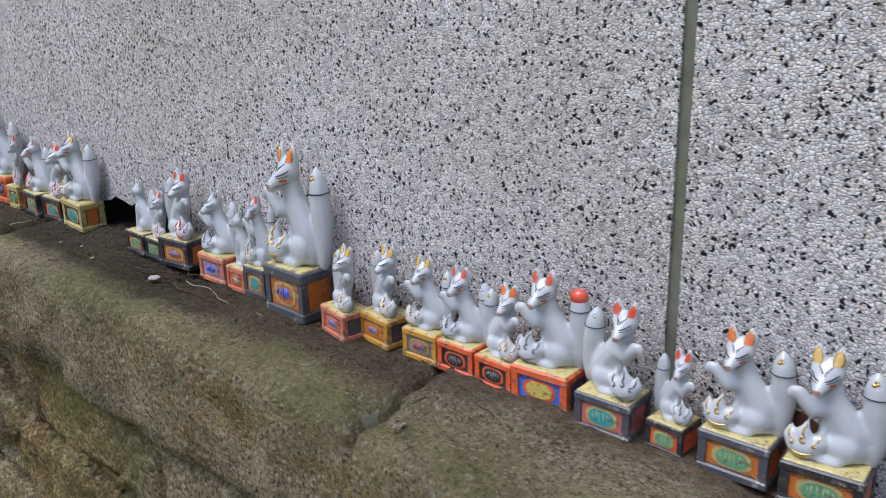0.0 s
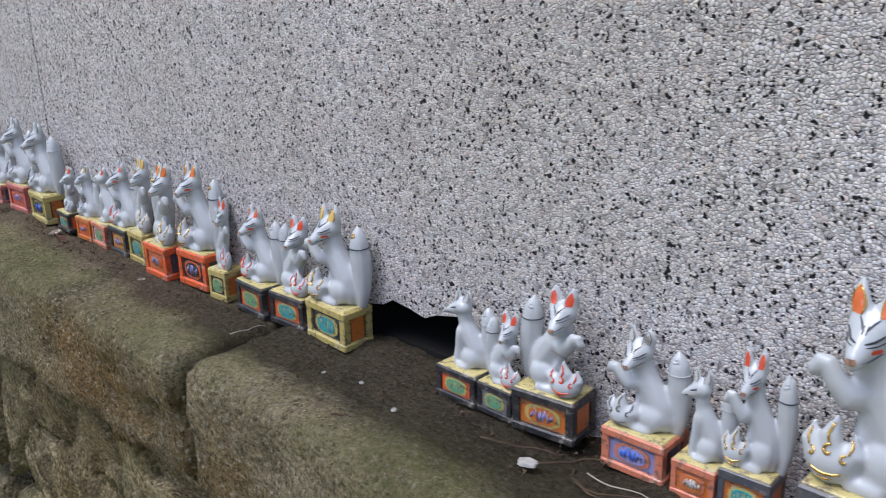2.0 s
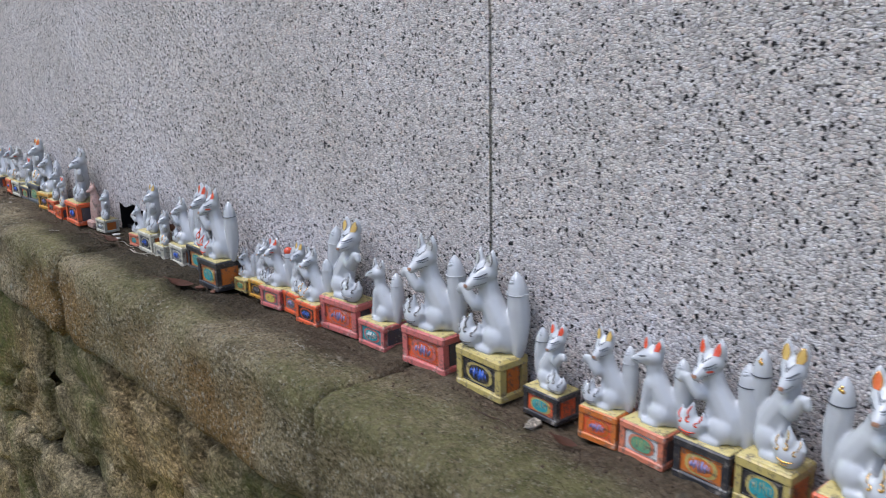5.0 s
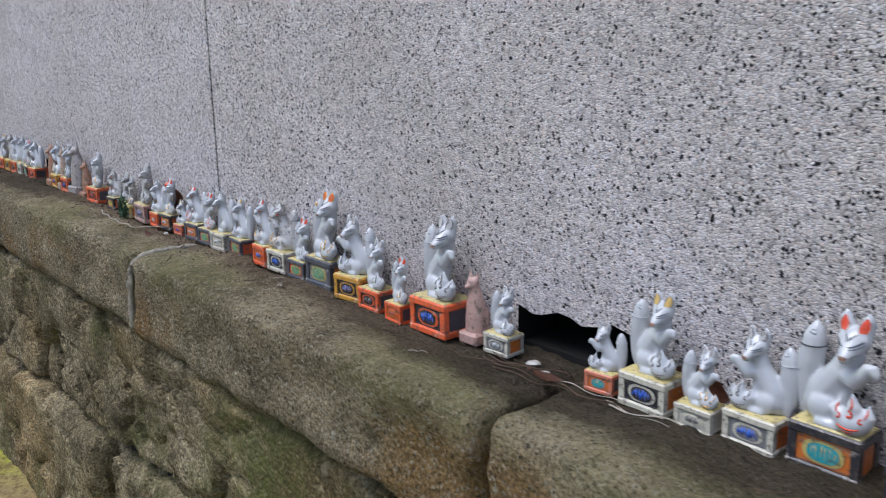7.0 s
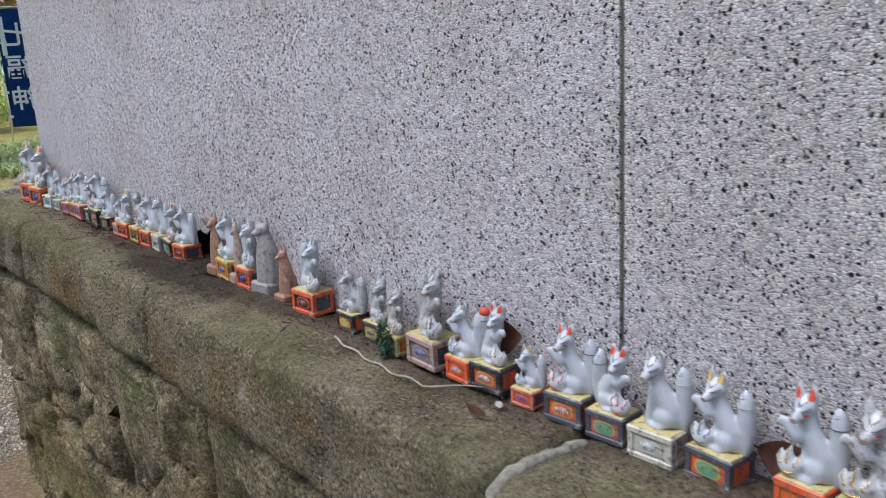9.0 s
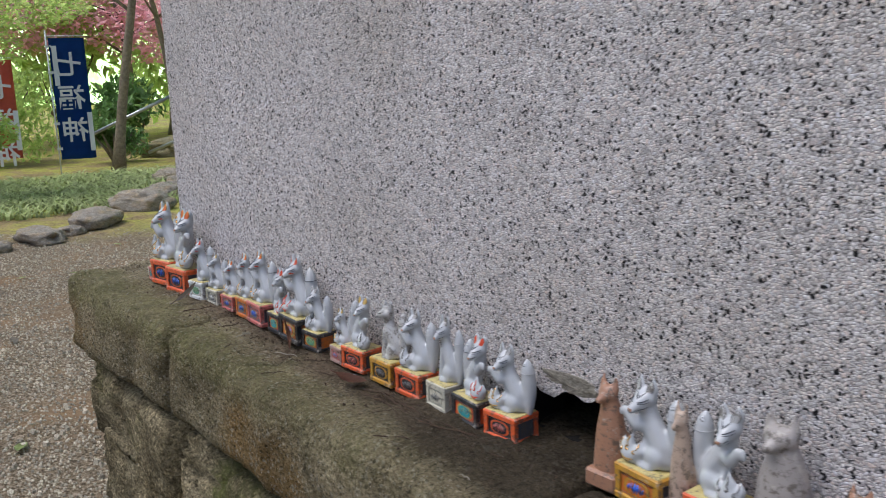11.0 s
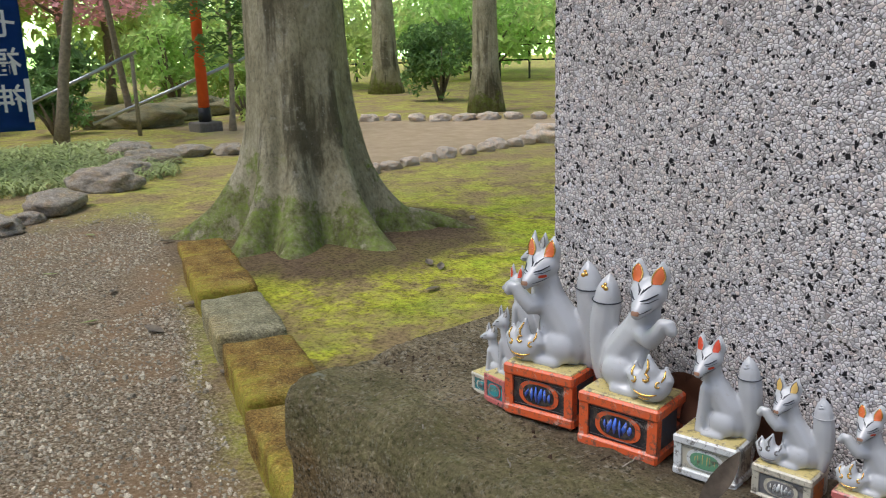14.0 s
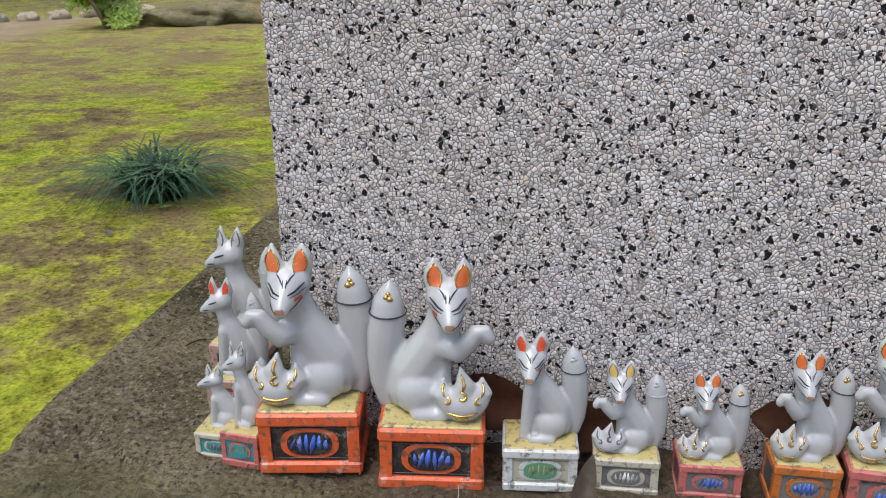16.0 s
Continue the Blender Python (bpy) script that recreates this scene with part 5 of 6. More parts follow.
def great_trunk(x, y):
    t = root("tree", "massive old tree with grey bark, mossy flared roots", "tree", at=(x, y, GROUND))
    bm = bmesh.new()
    n, rings = 120, []
    roots = [(-2.3, 1.0), (-1.25, 0.75), (-0.72, 0.7), (0.05, 0.85), (0.85, 0.9), (1.9, 0.6), (2.9, 0.7)]
    zs = [-0.06] + [0.035 * i for i in range(60)] + [2.3, 3.0, 4.0, 5.5, 7.0]
    for z in zs:
        ring = []
        for k in range(n):
            a = 2 * math.pi * k / n
            base = 0.335 - 0.012 * z
            flare = 0.39 * math.exp(-z * 3.4)
            lob = 0
            for ra, rl in roots:
                dd = math.atan2(math.sin(a - ra), math.cos(a - ra))
                lob = max(lob, rl * math.exp(-(dd / 0.25) ** 2))
            r = base + flare * (0.26 + 1.2 * lob) + 0.09 * lob * math.exp(-z * 2.2)
            r *= 1 + 0.035 * noise.fractal((math.cos(a) * 2, math.sin(a) * 2, z * 1.6), 0.8, 2, 4) + 0.006 * noise.fractal((math.cos(a) * 9, math.sin(a) * 9, z * 7), 0.8, 2, 3)
            ring.append(bm.verts.new((r * math.cos(a) - 0.03 * z, r * math.sin(a) + 0.02 * z, z)))
        rings.append(ring)
    for r0, r1 in zip(rings, rings[1:]):
        for k in range(n):
            bm.faces.new((r0[k], r0[(k + 1) % n], r1[(k + 1) % n], r1[k]))
    bm.faces.new(rings[-1])
    part("trunk", bm, M["bark"], t, smooth=True)
    bm = bmesh.new()
    for a, ln in ((0.9, 0.75),):
        c, s = math.cos(a), math.sin(a)
        tube(bm, [(c * (0.55 + ln * k), s * (0.55 + ln * k) + 0.08 * math.sin(k * 5), 0.09 - 0.12 * k) for k in (0, 0.2, 0.4, 0.6, 0.8, 1)], [0.16, 0.12, 0.09, 0.07, 0.05, 0.03], 9, squash=0.7)
    part("surface_root", bm, M["bark"], t)
    part("crown", leaf_cloud([((0, 0, 8), (4, 4, 2.2)), ((-2, 2, 7.4), (3, 3, 1.4)), ((2.5, -1, 7.8), (3, 3, 1.5))], 2400, 0.12, 5), M["leaf"], t)
    return t


great_trunk(-4.345, 2.53)
tree(-17.0, 13.4, 0.33, 8, (0.1, 0), "bark", [((0, 0, 7), (3, 3, 1.5))], "leaf", "grey-barked park tree on a mossy bank", 21, 3, 3000, 0.12)
tree(-10.6, 10.6, 0.25, 8, (0.1, 0.1), "bark", [((0, 0, 7), (3, 3, 1.5))], "leaf", "grey-barked park tree behind the path stones", 22, 3, 3000, 0.12)
tree(-12.2, 3.56, 0.085, 5, (0.46, 0.62), "bark_dark", [((0, 0.6, 4.2), (1.4, 1.4, 0.8)), ((0.3, 1.2, 3.4), (0.9, 0.9, 0.5))], "leaf", "slender leaning maple with a bare trunk", 23, 5, 2600, 0.07, wob=0.12)
tree(-13.5, 5.2, 0.06, 5, (0.2, -0.9), "bark_dark", [((0, -0.5, 4.4), (1.2, 1.2, 0.6))], "leaf", "slender maple with crooked branches", 24, 5, 2000, 0.07, wob=0.2)
tree(-11.7, 6.02, 0.045, 3.4, (0.05, 0.15), "post", [((0.1, 0.2, 2.6), (0.7, 0.8, 0.6)), ((0.4, -0.5, 2.0), (0.5, 0.7, 0.35)), ((0.4, -0.4, 1.25), (0.35, 0.45, 0.25)), ((0.3, 0.4, 1.7), (0.4, 0.5, 0.5))], "leaf_dark", "young evergreen sapling beside the vermilion post", 25, 6, 1500, 0.085, "sapling", 0.05)
tree(-9.9, 0.75, 0.06, 2.6, (0.3, 0.5), "bark_dark", [((0.3, 0.55, 2.0), (0.6, 0.6, 0.5)), ((0.4, 0.3, 1.35), (0.5, 0.45, 0.4)), ((0.5, 0.45, 0.85), (0.45, 0.4, 0.25)), ((0.2, 1.2, 2.3), (0.7, 0.7, 0.25))], "leaf_bright", "green maple with fine feathery leaves", 26, 5, 5200, 0.045, wob=0.1)


def shrub(x, y, rx, ry, rz, leaf, n, s, label, seed):
    t = root("shrub", label, "shrub", at=(x, y, hill(x, y)))
    bm = bmesh.new()
    rng = random.Random(seed)
    for _ in range(6):
        a = rng.uniform(0, 6.28)
        tube(bm, [(0, 0, -0.03), (math.cos(a) * rx * 0.25, math.sin(a) * ry * 0.25, rz * 0.6), (math.cos(a) * rx * 0.6, math.sin(a) * ry * 0.6, rz * 1.3)], [0.04, 0.03, 0.01], 6)
    part("stem", bm, M["bark_dark"], t)
    bl = [((rng.uniform(-0.5, 0.5) * rx, rng.uniform(-0.5, 0.5) * ry, rz * rng.uniform(0.7, 1.3)), (rx * 0.6, ry * 0.6, rz * 0.7)) for _ in range(7)]
    part("foliage", leaf_cloud(bl, n, s, seed, 0.6), M[leaf], t)
    return t


shrub(-6.15, 9.95, 0.55, 0.5, 0.42, "leaf_bright", 5000, 0.05, "clipped round green shrub beside garden rocks", 31)
shrub(-13.6, 12.2, 0.8, 0.8, 0.9, "leaf_dark", 4000, 0.08, "dark evergreen shrub behind the path", 32)
shrub(-15.5, 4.9, 0.8, 0.9, 0.8, "leaf_dark", 1500, 0.1, "dark evergreen bush behind the handrail", 33)
shrub(-16.5, 7.4, 1.4, 1.4, 1.2, "leaf", 2600, 0.1, "green bush behind the handrail", 34)
tree(-11.2, 0.55, 0.05, 2.9, (0.2, 0.3), "bark_dark", [((0.1, 0.2, 2.2), (0.7, 0.8, 0.4)), ((0.3, -0.4, 1.5), (0.5, 0.7, 0.35)), ((0.4, 0.2, 1.0), (0.5, 0.7, 0.3))], "leaf_bright", "young maple in bright spring leaf beside the banners", 27, 5, 3600, 0.05, wob=0.1)
shrub(-15.0, 2.2, 1.2, 1.4, 1.0, "leaf_bright", 5000, 0.08, "bright green bush behind the banners", 35)
shrub(-14.2, 0.2, 1.2, 1.3, 0.9, "leaf", 4200, 0.08, "leafy green bush behind the banners", 38)
shrub(-17.5, 9.6, 1.5, 1.5, 0.9, "leaf_bright", 3600, 0.1, "bright green bush beyond the handrail", 39)
shrub(-13.4, 3.9, 0.5, 0.6, 0.4, "leaf_dark", 2200, 0.06, "low dark green bush beside the handrail", 40)
shrub(-13.0, 7.0, 0.5, 0.5, 0.35, "leaf_bright", 1600, 0.06, "low bright green bush beside the rocks", 36)
shrub(-9.9, 6.7, 0.3, 0.3, 0.2, "leaf_bright", 700, 0.05, "low bright green bush beside the rocks", 37)
for i, (x, y, rx, ry, rz, leaf, n, s) in enumerate(((-19, 0, 3, 3, 2.6, "leaf_bright", 2400, 0.2), (-21, 5, 3, 3, 3.0, "leaf_bright", 2400, 0.21), (-22, 10, 3, 3, 1.8, "leaf_bright", 2400, 0.17), (-22, 15, 4, 3, 1.5, "leaf_bright", 2600, 0.18), (-25, 24, 5, 4, 2.0, "leaf", 2600, 0.22),
                                                    (-20, 20, 4, 4, 1.7, "leaf", 2600, 0.18), (-14, 22, 4, 4, 1.7, "leaf_bright", 2600, 0.18), (-8, 24, 4, 4, 1.8, "leaf", 2600, 0.18), (-20, -5, 3, 3, 2.6, "leaf", 2200, 0.21), (-2, 25, 4, 4, 3, "leaf", 2200, 0.23))):
    shrub(x, y, rx, ry, rz, leaf, n * 2, s, "tall mass of green park foliage", 50 + i)
for i, (x, y, z, s) in enumerate(((-19.5, 3.2, 3.6, 1.6), (-18.5, 5.8, 3.4, 1.5), (-20.5, 7.6, 3.9, 1.8))):
    tree(x, y, 0.12, z, (0.2, 0.1), "bark_dark", [((0, 0, z), (s, s, 0.9)), ((0.4, 0.6, z - 0.9), (s, s, 0.7))], "blossom", "azalea tree in pink blossom behind the banners", 61 + i, 4, 5000, 0.09)


def blades(points, count, length, seed, arch=0.5, width=0.012):
    rng = random.Random(seed)
    bm = bmesh.new()
    for _ in range(count):
        c, r = rng.choice(points)
        a, d = rng.uniform(0, 6.28), math.sqrt(rng.random()) * r
        p = Vector((c[0] + d * math.cos(a), c[1] + d * math.sin(a), c[2]))
        o = rng.uniform(0, 6.28)
        dirv = Vector((math.cos(o), math.sin(o), 0))
        side = Vector((-dirv.y, dirv.x, 0)) * width * rng.uniform(0.6, 1.3)
        ln = length * rng.uniform(0.6, 1.25)
        prev = None
        for k in range(5):
            t = k / 4
            q = p + dirv * ln * arch * t * t + Vector((0, 0, ln * (t - 0.55 * arch * t * t * t)))
            wv = side * (1 - 0.9 * t)
            cur = (bm.verts.new(q - wv), bm.verts.new(q + wv))
            if prev:
                bm.faces.new((prev[0], prev[1], cur[1], cur[0]))
            prev = cur
    return bm


ob = link("bamboo_grass", blades([((-8.3 - 0.9 * i, 0.6 + 0.75 * j + 0.25 * i, GROUND - 0.02), 0.6) for i in range(4) for j in range(-3, 4)], 9000, 0.23, 3, 1.2, 0.017), M["sasa"])
tagged(ob, "low bed of striped bamboo grass behind boulders", "ground cover", kind="stuff")
tuft = root("lilyturf", "dark green clump of lilyturf growing in moss", "plant", at=(-1.95, 3.25, GROUND))
tagged(part("foliage", blades([((0, 0, -0.02), 0.16)], 420, 0.42, 8, 1.3, 0.009), M["lilyturf"], tuft), kind="stuff")


def text_mesh(chars, size):
    cu = bpy.data.curves.new("characters", "FONT")
    cu.body, cu.size, cu.align_x, cu.extrude, cu.offset = chars, size, "CENTER", 0.003, size * 0.012
    ob = new("characters", cu)
    me = bpy.data.meshes.new_from_object(ob.evaluated_get(bpy.context.evaluated_depsgraph_get()))
    bpy.data.objects.remove(ob)
    bpy.data.curves.remove(cu)
    return me


def banner(x, y, wd, z0, z1, cloth, chars, yaw, label):
    """A nobori on its pole, seen from behind: the writing shows reversed."""
    t = root("nobori_banner", label, "banner", at=(x, y, hill(x, y)))
    t.rotation_euler = (0, 0, radians(yaw))
    bm = bmesh.new()
    nx, nz = 8, 20
    g = [[bm.verts.new((wd * (i / nx), 0.025 * math.sin(i * 0.9 + j * 0.35) + 0.02 * math.sin(j * 0.6), z0 + (z1 - z0) * j / nz)) for j in range(nz + 1)] for i in range(nx + 1)]
    for i in range(nx):
        for j in range(nz):
            bm.faces.new((g[i][j], g[i + 1][j], g[i + 1][j + 1], g[i][j + 1]))
    bmesh.ops.solidify(bm, geom=bm.faces[:], thickness=0.003)
    sheet = part("cloth", bm, M[cloth], t, smooth=True)
    bm = bmesh.new()
    tube(bm, [(-0.03, 0.02, -0.03), (-0.03, 0.02, z1 + 0.12)], [0.012, 0.012], 8)
    tube(bm, [(-0.03, 0.02, z1 + 0.03), (wd, 0.02, z1 + 0.03)], [0.007, 0.007], 6)
    part("pole", bm, M["cloth_white"], t, "thin white plastic banner pole")
    for i, ch in enumerate(chars):
        me = text_mesh(ch, 0.40)
        me.materials.append(M["cloth_white"])
        ob = new("character", me)
        ob.parent = sheet
        ob.matrix_local = Matrix.Translation((wd * 0.47, -0.06, z1 - 0.55 - 0.50 * i)) @ Matrix.Diagonal((-1, 1, 1, 1)) @ Euler((radians(90), 0, 0)).to_matrix().to_4x4()
    for bx, b0, b1 in ((wd * 0.86, z0 + 0.12, z0 + 0.72), (wd * 0.06, z1 - 0.72, z1 - 0.12)):
        bm = bmesh.new()
        box(bm, bx, -0.055, b0, bx + 0.07, -0.05, b1)
        part("side_writing", bm, M["cloth_white"], sheet, "pale column of small writing")
    for k in range(5):
        bm = bmesh.new()
        box(bm, -0.05, -0.01, z0 + 0.15 + (z1 - z0 - 0.3) * k / 4, 0.03, 0.0, z0 + 0.19 + (z1 - z0 - 0.3) * k / 4)
        part("loop", bm, M["cloth_white"], t)
    return t


banner(-12.46, 2.79, 0.51, 0.22, 2.08, "cloth_blue", "七福神", 78, "blue nobori banner with white writing seen from behind")
banner(-12.62, 1.84, 0.42, 0.28, 1.75, "cloth_red", "七福神", 74, "faded red nobori banner with white writing seen from behind")


def handrail(x0, y0, z0, x1, y1, z1, px, py, pz, label):
    t = root("handrail", label, "handrail", "handrails of the steps")
    bm = bmesh.new()
    tube(bm, [(x0, y0, z0), (x1, y1, z1)], [0.028, 0.028], 10)
    part("rail", bm, M["steel"], t, "polished steel tube")
    bm = bmesh.new()
    tube(bm, [(px, py, hill(px, py) - 0.05), (px, py, pz)], [0.032, 0.03], 8)
    part("post", bm, M["post"], t, "weathered brown post")


handrail(-12.7, 3.1, 0.38, -12.3, 4.85, 1.17, -12.32, 4.78, 1.13, "sloping steel handrail on a weathered post")
handrail(-12.9, 4.3, 0.1, -12.1, 6.95, 1.15, -12.15, 6.85, 1.1, "sloping steel handrail beside the garden rocks")

torii = root("torii_post", "vermilion torii pillar with a black foot on a concrete plinth", "torii pillar", at=(-12.0, 5.72, GROUND))
bm = bmesh.new()
tube(bm, [(0, 0, 0.36), (0, 0, 3.6)], [0.086, 0.082], 20)
part("pillar", bm, M["vermilion"], torii)
bm = bmesh.new()
tube(bm, [(0, 0, 0.14), (0, 0, 0.37)], [0.10, 0.094], 20)
part("foot", bm, M["black_paint"], torii, "black painted foot ring")
bm = bmesh.new()
box(bm, -0.2, -0.2, -0.05, 0.2, 0.2, 0.15, 0, 0.02)
part("plinth", bm, M["concrete"], torii)

sign = root("notice_board", "notice board with a vermilion frame and pale panel", "notice board", at=(-10.6, 12.6, GROUND))
for ox in (0, 0.62):
    bm = bmesh.new()
    box(bm, ox * 0.7, ox * 0.7, -0.05, ox * 0.7 + 0.09, ox * 0.7 + 0.09, 2.4, 0, 0.008)
    part("post", bm, M["vermilion"], sign)
bm = bmesh.new()
for k in range(3):
    box(bm, 0.05, 0.03, 0.75 + 0.55 * k, 0.45, 0.06, 1.22 + 0.55 * k, 0, 0.005)
sp = part("panel", bm, M["panel_white"], sign)
sp.rotation_euler = (0, 0, radians(45))

fence = root("fence", "dark railing far behind the trees", "fence", at=(-27, 14, GROUND))
for k in range(14):
    bm = bmesh.new()
    box(bm, k * 0.75, k * 0.62, 0, k * 0.75 + 0.05, k * 0.62 + 0.05, 1.2)
    part("fence_post", bm, M["black_paint"], fence)
for z in (0.6, 1.1):
    bm = bmesh.new()
    tube(bm, [(0, 0, z), (9.75, 8.06, z)], [0.025, 0.025], 6)
    part("fence_rail", bm, M["black_paint"], fence)


# ---- litter on the ledge and the path ----
def dead_leaf(x, y, z, ln, rx, ry, rz, mat, label, curl=0.3, width=0.42):
    bm = bmesh.new()
    rows = []
    for i in range(9):
        t = i / 8
        w = width * ln * 0.5 * math.sin(math.pi * min(1, t * 0.96 + 0.03)) ** 0.8
        zc = curl * ln * (t - 0.5) ** 2
        rows.append([bm.verts.new(((t - 0.5) * ln, s * w, zc + abs(s) * w * 0.35)) for s in (-1, -0.5, 0, 0.5, 1)])
    for a, b in zip(rows, rows[1:]):
        for k in range(4):
            bm.faces.new((a[k], a[k + 1], b[k + 1], b[k]))
    bmesh.ops.solidify(bm, geom=bm.faces[:], thickness=0.0006)
    tube(bm, [(-0.5 * ln, 0, 0.25 * curl * ln), (-0.68 * ln, 0.02 * ln, 0.3 * curl * ln)], [0.0012, 0.0008], 5)
    ob = link("dead_leaf", bm, M[mat], smooth=True)
    ob.matrix_world = pose(x, y, z, rx, ry, rz)
    return tagged(ob, label, "leaf", "fallen leaves")


random.seed(12)
for x in (0.17, 0.245, 0.40, 0.47, 5.72, 6.295, 3.385, 2.06, 2.45, 4.6):
    dead_leaf(x, -0.012, ledge_top(x) + random.uniform(0.03, 0.06), random.uniform(0.06, 0.085), 78, random.uniform(-20, 20), random.uniform(-8, 8), "dead", "dark reddish dead leaf propped between figurines and wall", 0.2, 0.6)
for x, y, ln, rz in ((0.632, -0.07, 0.045, 80), (3.21, -0.07, 0.04, 20), (0.83, -0.08, 0.05, 30), (4.42, -0.08, 0.03, 10), (2.11, -0.105, 0.032, 0), (3.60, -0.11, 0.05, 30)):
    up = 62 if x < 0.7 else 8
    dead_leaf(x, y, ledge_top(x) + (0.022 if x < 0.7 else 0.004), ln, 80 if x < 0.7 else 10, up, rz if x > 0.7 else -15, "dead", "curled dry brown leaf resting on the stone ledge", 0.5)

dead_leaf(0.243, -0.090, ledge_top(0.28) + 0.022, 0.055, 20, -38, 78, "dead_grey", "curled dry leaf leaning on a small white pedestal", 0.5, 0.3)


def ledge_twig(x, y, ln, ang, r, mat="twig", label="thin dry twig lying on the stone ledge", bend=0.2):
    bm = bmesh.new()
    pts = []
    for i in range(7):
        t = i / 6 - 0.5
        pts.append((t * ln, bend * ln * math.sin(t * 5) * 0.3, r * 0.8 + 0.002 * math.sin(i * 2.1) ** 2))
    tube(bm, pts, [r * (1 - 0.5 * i / 6) for i in range(7)], 6)
    ob = link("twig", bm, M[mat])
    ob.matrix_world = pose(x, y, ledge_top(x) + 0.001, 0, 0, ang)
    return tagged(ob, label, "twig", "twigs on the ledge")


for x, y, ln, a in ((1.0, -0.085, 0.1, -8), (1.05, -0.08, 0.12, 6), (0.93, -0.075, 0.09, -14), (1.12, -0.07, 0.08, 20), (5.45, -0.07, 0.06, 40), (5.40, -0.08, 0.08, 10), (3.55, -0.10, 0.1, 25), (3.6, -0.09, 0.12, -5),
                    (4.32, -0.09, 0.07, -10), (4.88, -0.075, 0.06, 15), (0.3, -0.09, 0.06, 70), (-0.15, 0.1, 0.05, 50), (2.95, -0.1, 0.05, 0), (3.18, -0.05, 0.09, 12), (1.45, -0.08, 0.1, 0), (1.6, -0.075, 0.11, 5), (0.72, -0.07, 0.05, 30), (5.1, -0.08, 0.05, -30)):
    ledge_twig(x, y, ln, a, 0.0013)


def strand(pts, r, mat, label):
    """A long thin root or straw that follows the ledge."""
    bm = bmesh.new()
    fine = []
    for (xa, ya), (xb, yb) in zip(pts, pts[1:]):
        fine += [(xa + (xb - xa) * i / 4, ya + (yb - ya) * i / 4) for i in range(4)]
    fine.append(pts[-1])
    tube(bm, [(x - pts[0][0], y - pts[0][1] + 0.002 * math.sin(x * 90), r * 0.6 + 0.003 * math.sin(x * 47) ** 2) for x, y in fine], [r * (1 - 0.5 * i / len(fine)) for i in range(len(fine))], 6)
    ob = link("root", bm, M[mat], smooth=True)
    ob.location = (pts[0][0], pts[0][1], ledge_top(pts[0][0]))
    return tagged(ob, label, "root", "roots and straws on the ledge")


strand([(1.76, -0.08), (1.80, -0.086), (1.885, -0.098), (1.95, -0.101), (2.0, -0.098), (2.04, -0.07), (2.06, -0.05)], 0.0019, "cord", "pale dry root curling across the stone ledge")
rs = random.Random(71)
for x0, y0, n in ((0.86, -0.078, 9), (3.12, -0.06, 7), (3.02, -0.085, 3), (5.36, -0.08, 3), (1.42, -0.075, 4)):
    for i in range(n):
        x, y, a = x0 + rs.uniform(-0.03, 0.22), y0 + rs.uniform(-0.018, 0.012), rs.uniform(-0.35, 0.35)
        pts = [(x, y)]
        for k in range(rs.randint(3, 5)):
            a += rs.uniform(-0.5, 0.5)
            pts.append((pts[-1][0] + 0.026 * math.cos(a), min(-0.058, pts[-1][1] + 0.014 * math.sin(a))))
        strand(pts, rs.uniform(0.0007, 0.0015), "twig" if rs.random() < 0.7 else "cord", "tangled dry root lying against the pedestals")

vein = root("mortar_joint", "pale mortar line in the stone ledge", "mortar", kind="structure")
bm = bmesh.new()
zt = ledge_top(2.2) - 0.004
track = [(2.24, -0.06, zt), (2.232, -0.10, zt), (2.226, -0.14, zt - 0.001), (2.224, -0.168, zt - 0.006), (2.223, -0.187, zt - 0.018), (2.222, -0.194, zt - 0.04), (2.220, -0.197, 0.76), (2.215, -0.197, 0.70), (2.21, -0.195, 0.665)]
fine = []
for p, q in zip(track, track[1:]):
    fine += [Vector(p).lerp(Vector(q), i / 6) for i in range(6)]
tube(bm, [p + Vector((0.004 * noise.noise(p * 60), 0, 0)) for p in fine], [0.0065 + 0.004 * noise.noise(p * 80) + 0.003 * min(1, i / 24) for i, p in enumerate(fine)], 8, squash=0.75)
part("mortar", bm, M["mortar"], vein)

bm = bmesh.new()
random.seed(21)
for _ in range(2600):
    x = random.uniform(-0.2, 6.8)
    y = -0.012 - abs(random.gauss(0, 0.045))
    if y < -0.17:
        continue
    s = random.uniform(0.0012, 0.0035)
    m = pose(x, y, ledge_top(x) + s * 0.2, random.uniform(0, 90), random.uniform(0, 90), random.uniform(0, 360))
    vs = [bm.verts.new(m @ Vector(v)) for v in ((s, 0, 0), (-s * 0.5, s * 0.8, 0), (-s * 0.5, -s * 0.8, 0), (0, 0, s))]
    for f in ((0, 1, 2), (0, 1, 3), (1, 2, 3), (2, 0, 3)):
        bm.faces.new([vs[i] for i in f])
tagged(link("soil_crumbs", bm, M["twig"]), "dark soil crumbs and bark bits strewn along the ledge", "soil", kind="stuff")

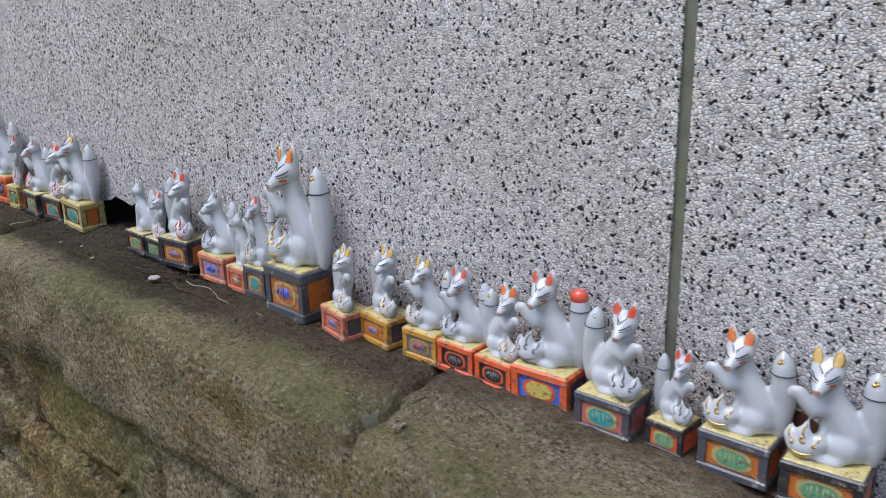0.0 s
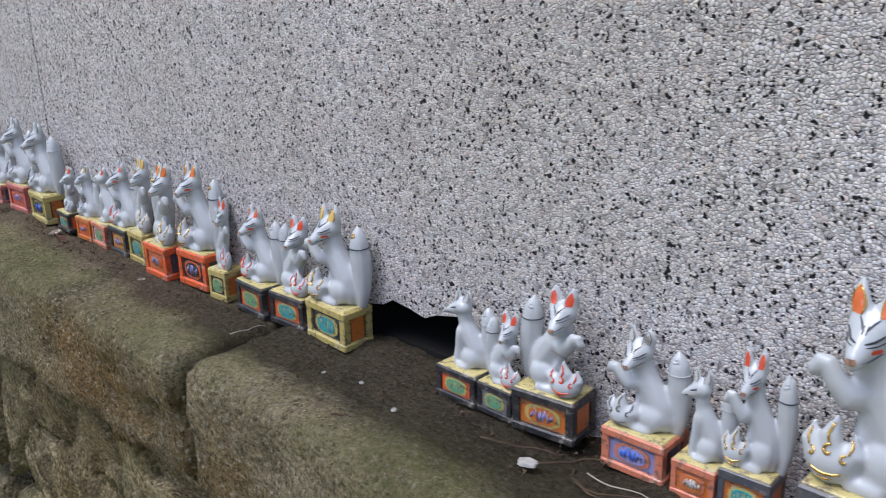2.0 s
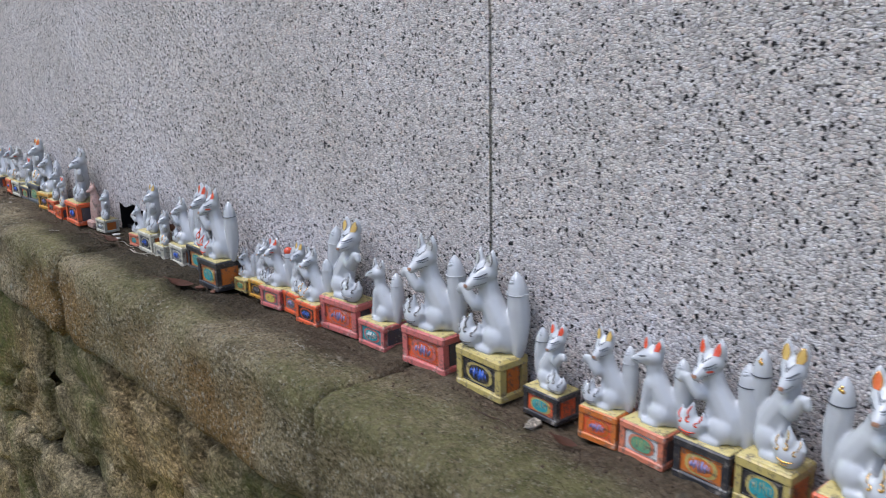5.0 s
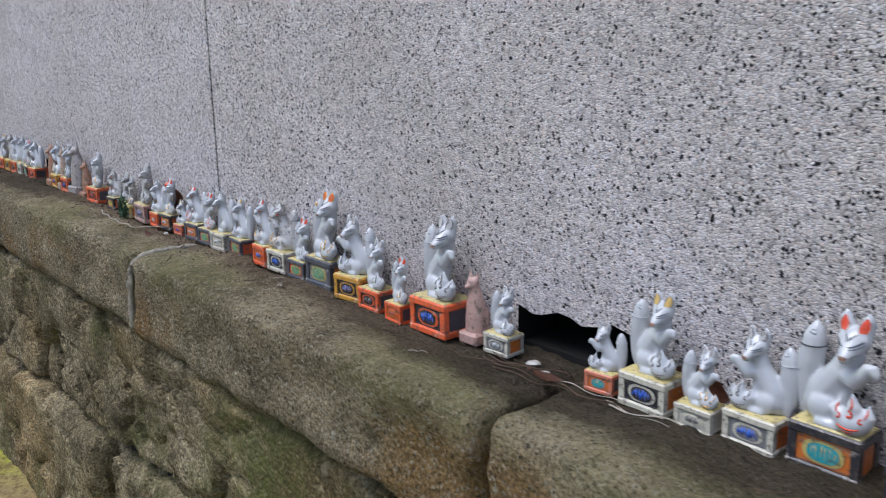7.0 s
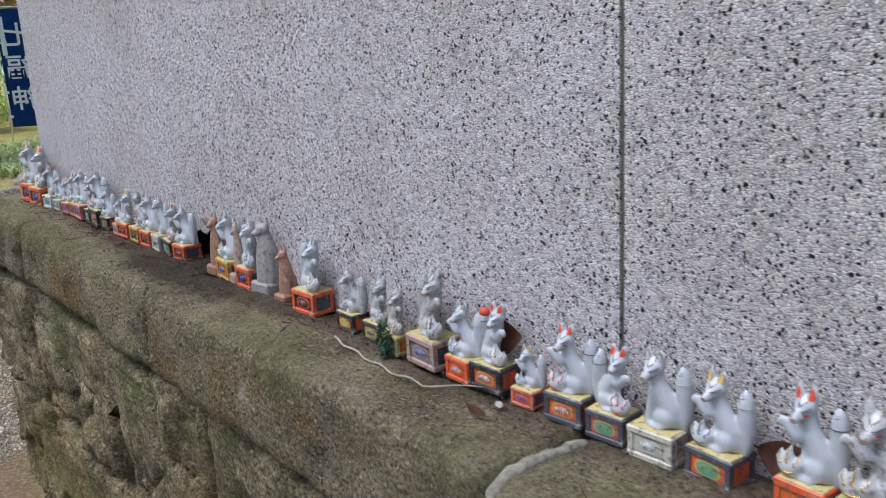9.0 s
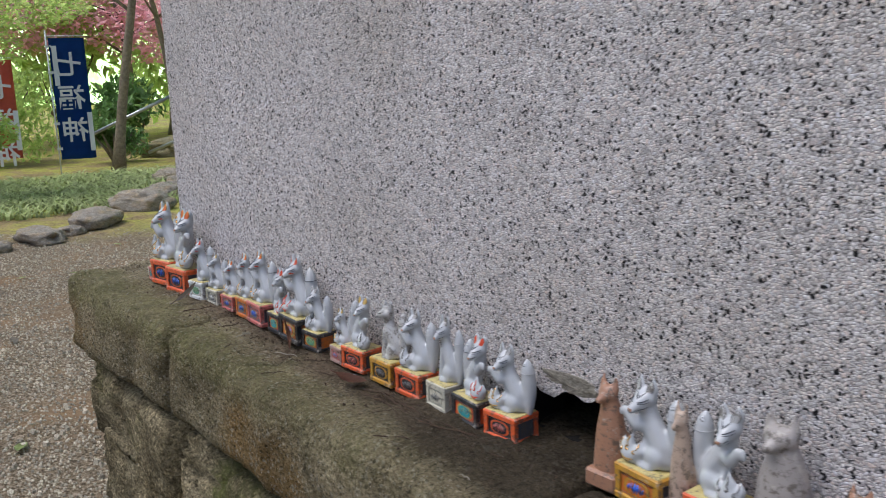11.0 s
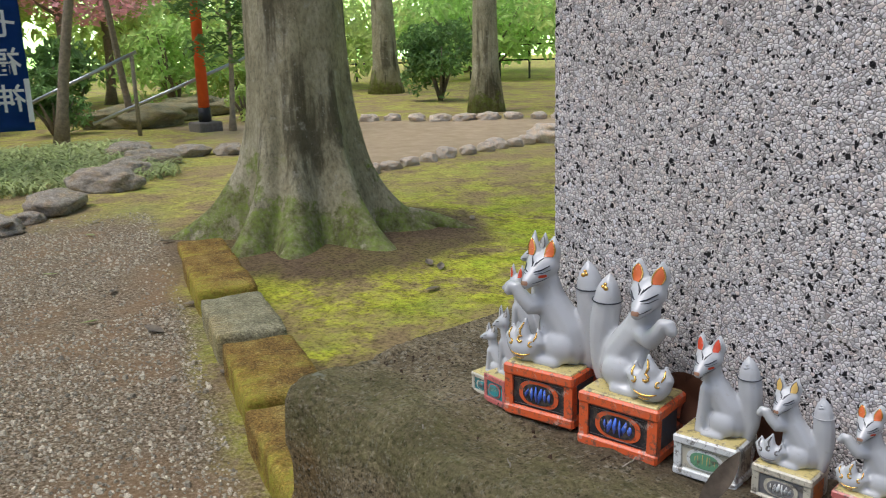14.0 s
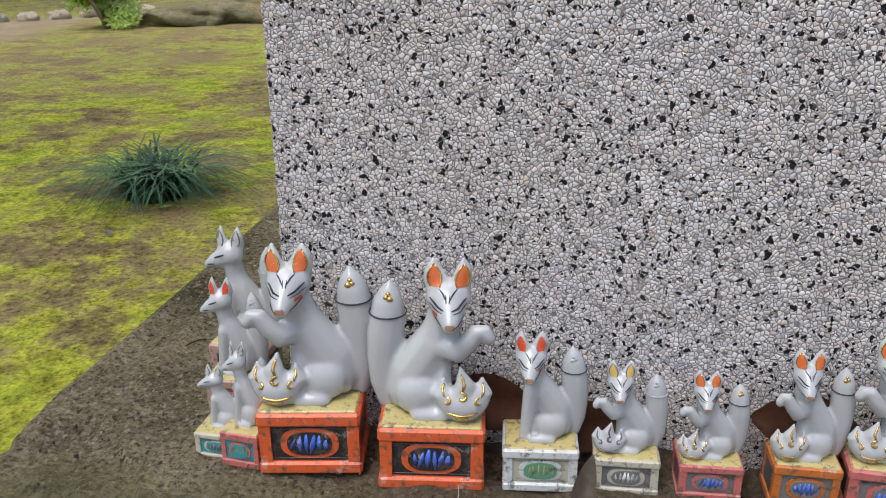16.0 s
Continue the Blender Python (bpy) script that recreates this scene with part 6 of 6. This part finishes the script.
def gravel_bed(count, seed):
    """Loose chips: a five-sided foot and a smaller, tilted top."""
    rng = np.random.default_rng(seed)
    verts, faces = [], []
    while len(faces) < count * 6:
        x, y = -0.3 - 6.7 * rng.random() ** 1.35, rng.uniform(-2.2, 2.1)
        if 0.36 * x + 0.93 * y > -0.16 or 0.82 * x - 0.57 * y < -6.2:
            continue
        if noise.noise((x * 0.9, y * 0.9, 3)) > 0.30 and rng.random() < 0.8:
            continue
        s = rng.uniform(0.004, 0.011) * (2.0 if rng.random() < 0.04 else 1)
        z, turn, k = hill(x, y), rng.uniform(0, 6.28), len(verts)
        lx, ly = rng.uniform(-0.3, 0.3, 2)
        for level, grow in ((-0.3, 1.0), (rng.uniform(0.35, 0.7), rng.uniform(0.45, 0.75))):
            for i in range(5):
                r = s * grow * rng.uniform(0.75, 1.2)
                u, v = r * math.cos(turn + 1.257 * i), 0.75 * r * math.sin(turn + 1.257 * i)
                verts.append((x + u, y + v, z + s * level + lx * u + ly * v))
        faces += [(k + i, k + (i + 1) % 5, k + 5 + (i + 1) % 5, k + 5 + i) for i in range(5)]
        faces.append(tuple(k + 5 + i for i in range(5)))
    me = bpy.data.meshes.new("gravel")
    me.from_pydata(verts, [], faces)
    me.materials.append(M["gravel"])
    return new("gravel", me)


tagged(gravel_bed(42000, 33), "loose grey and brown gravel on the path", "gravel", kind="stuff")

random.seed(5)
for _ in range(46):
    x, y = random.uniform(-6.5, -1.0), random.uniform(-0.6, 3.6)
    if math.hypot(x + 4.25, y - 2.62) < 1.0:
        continue
    dead_leaf(x, y, hill(x, y) + 0.012, random.uniform(0.06, 0.12), random.uniform(-12, 12), random.uniform(-10, 10), random.uniform(0, 360), random.choice(("dead_pale", "dead_pale", "sasa", "dead_pale")), "fallen leaf lying flat on the garden ground", 0.2)


SCRAPS = ((5.42, -0.095, 0.028), (5.26, -0.107, 0.012), (3.16, -0.04, 0.03), (3.19, -0.05, 0.016), (2.108, -0.067, 0.02), (0.81, -0.062, 0.018), (5.19, -0.089, 0.01), (5.14, -0.1, 0.008))
PEBBLES = ((4.363, -0.066, 0.024), (4.70, -0.085, 0.012), (5.98, -0.165, 0.014), (0.42, -0.102, 0.008), (2.62, -0.09, 0.012), (2.0, -0.14, 0.006))
BUDS = ((-0.05, -0.078, 0.012), (-0.042, -0.086, 0.008), (3.63, -0.09, 0.03), (3.665, -0.085, 0.022), (3.6, -0.1, 0.02))


def scrap(x, y, ln, mat, label, category):
    bm = bmesh.new()
    bmesh.ops.create_icosphere(bm, subdivisions=3, radius=1)
    for v in bm.verts:
        v.co *= 1 + 0.35 * noise.fractal(v.co * 1.4 + Vector((x * 31, y * 57, 0)), 0.8, 2, 4)
        v.co = Vector((v.co.x * ln * 0.5, v.co.y * ln * 0.32, v.co.z * ln * 0.12))
    ob = link(category.replace(" ", "_"), bm, M[mat], smooth=True)
    ob.matrix_world = pose(x, y, ledge_top(x) + ln * 0.06, random.uniform(-8, 8), random.uniform(-8, 8), random.uniform(0, 180))
    return tagged(ob, label, category, "bits on the ledge")


random.seed(17)
for x, y, ln in SCRAPS:
    scrap(x, y, ln * 0.75, "scrap", "torn white scrap lying in the dirt of the ledge", "paper scrap")
for x, y, ln in PEBBLES:
    scrap(x, y, ln, "boulder", "small pinkish stone chip lying on the ledge", "stone chip")
for x, y, ln in BUDS:
    scrap(x, y, ln * 0.65, "dead", "withered reddish flower lying on the stone ledge", "dead flower")
weed = root("weed", "small dark weed sprouting between figurines", "weed", at=(1.873, -0.066, ledge_top(1.87)))
part("sprig", leaf_cloud([((0, 0, 0.03), (0.014, 0.010, 0.022)), ((0.006, -0.004, 0.012), (0.012, 0.010, 0.012))], 120, 0.006, 4, 1.0), M["lilyturf"], weed)
random.seed(44)
for _ in range(70):
    x, y = random.uniform(-0.1, 6.6), random.choice((random.uniform(-0.16, -0.09), random.uniform(-0.1, -0.07)))
    ledge_twig(x, y, random.uniform(0.015, 0.05), random.uniform(0, 180), random.uniform(0.0005, 0.0011), random.choice(("twig", "twig", "cord")))
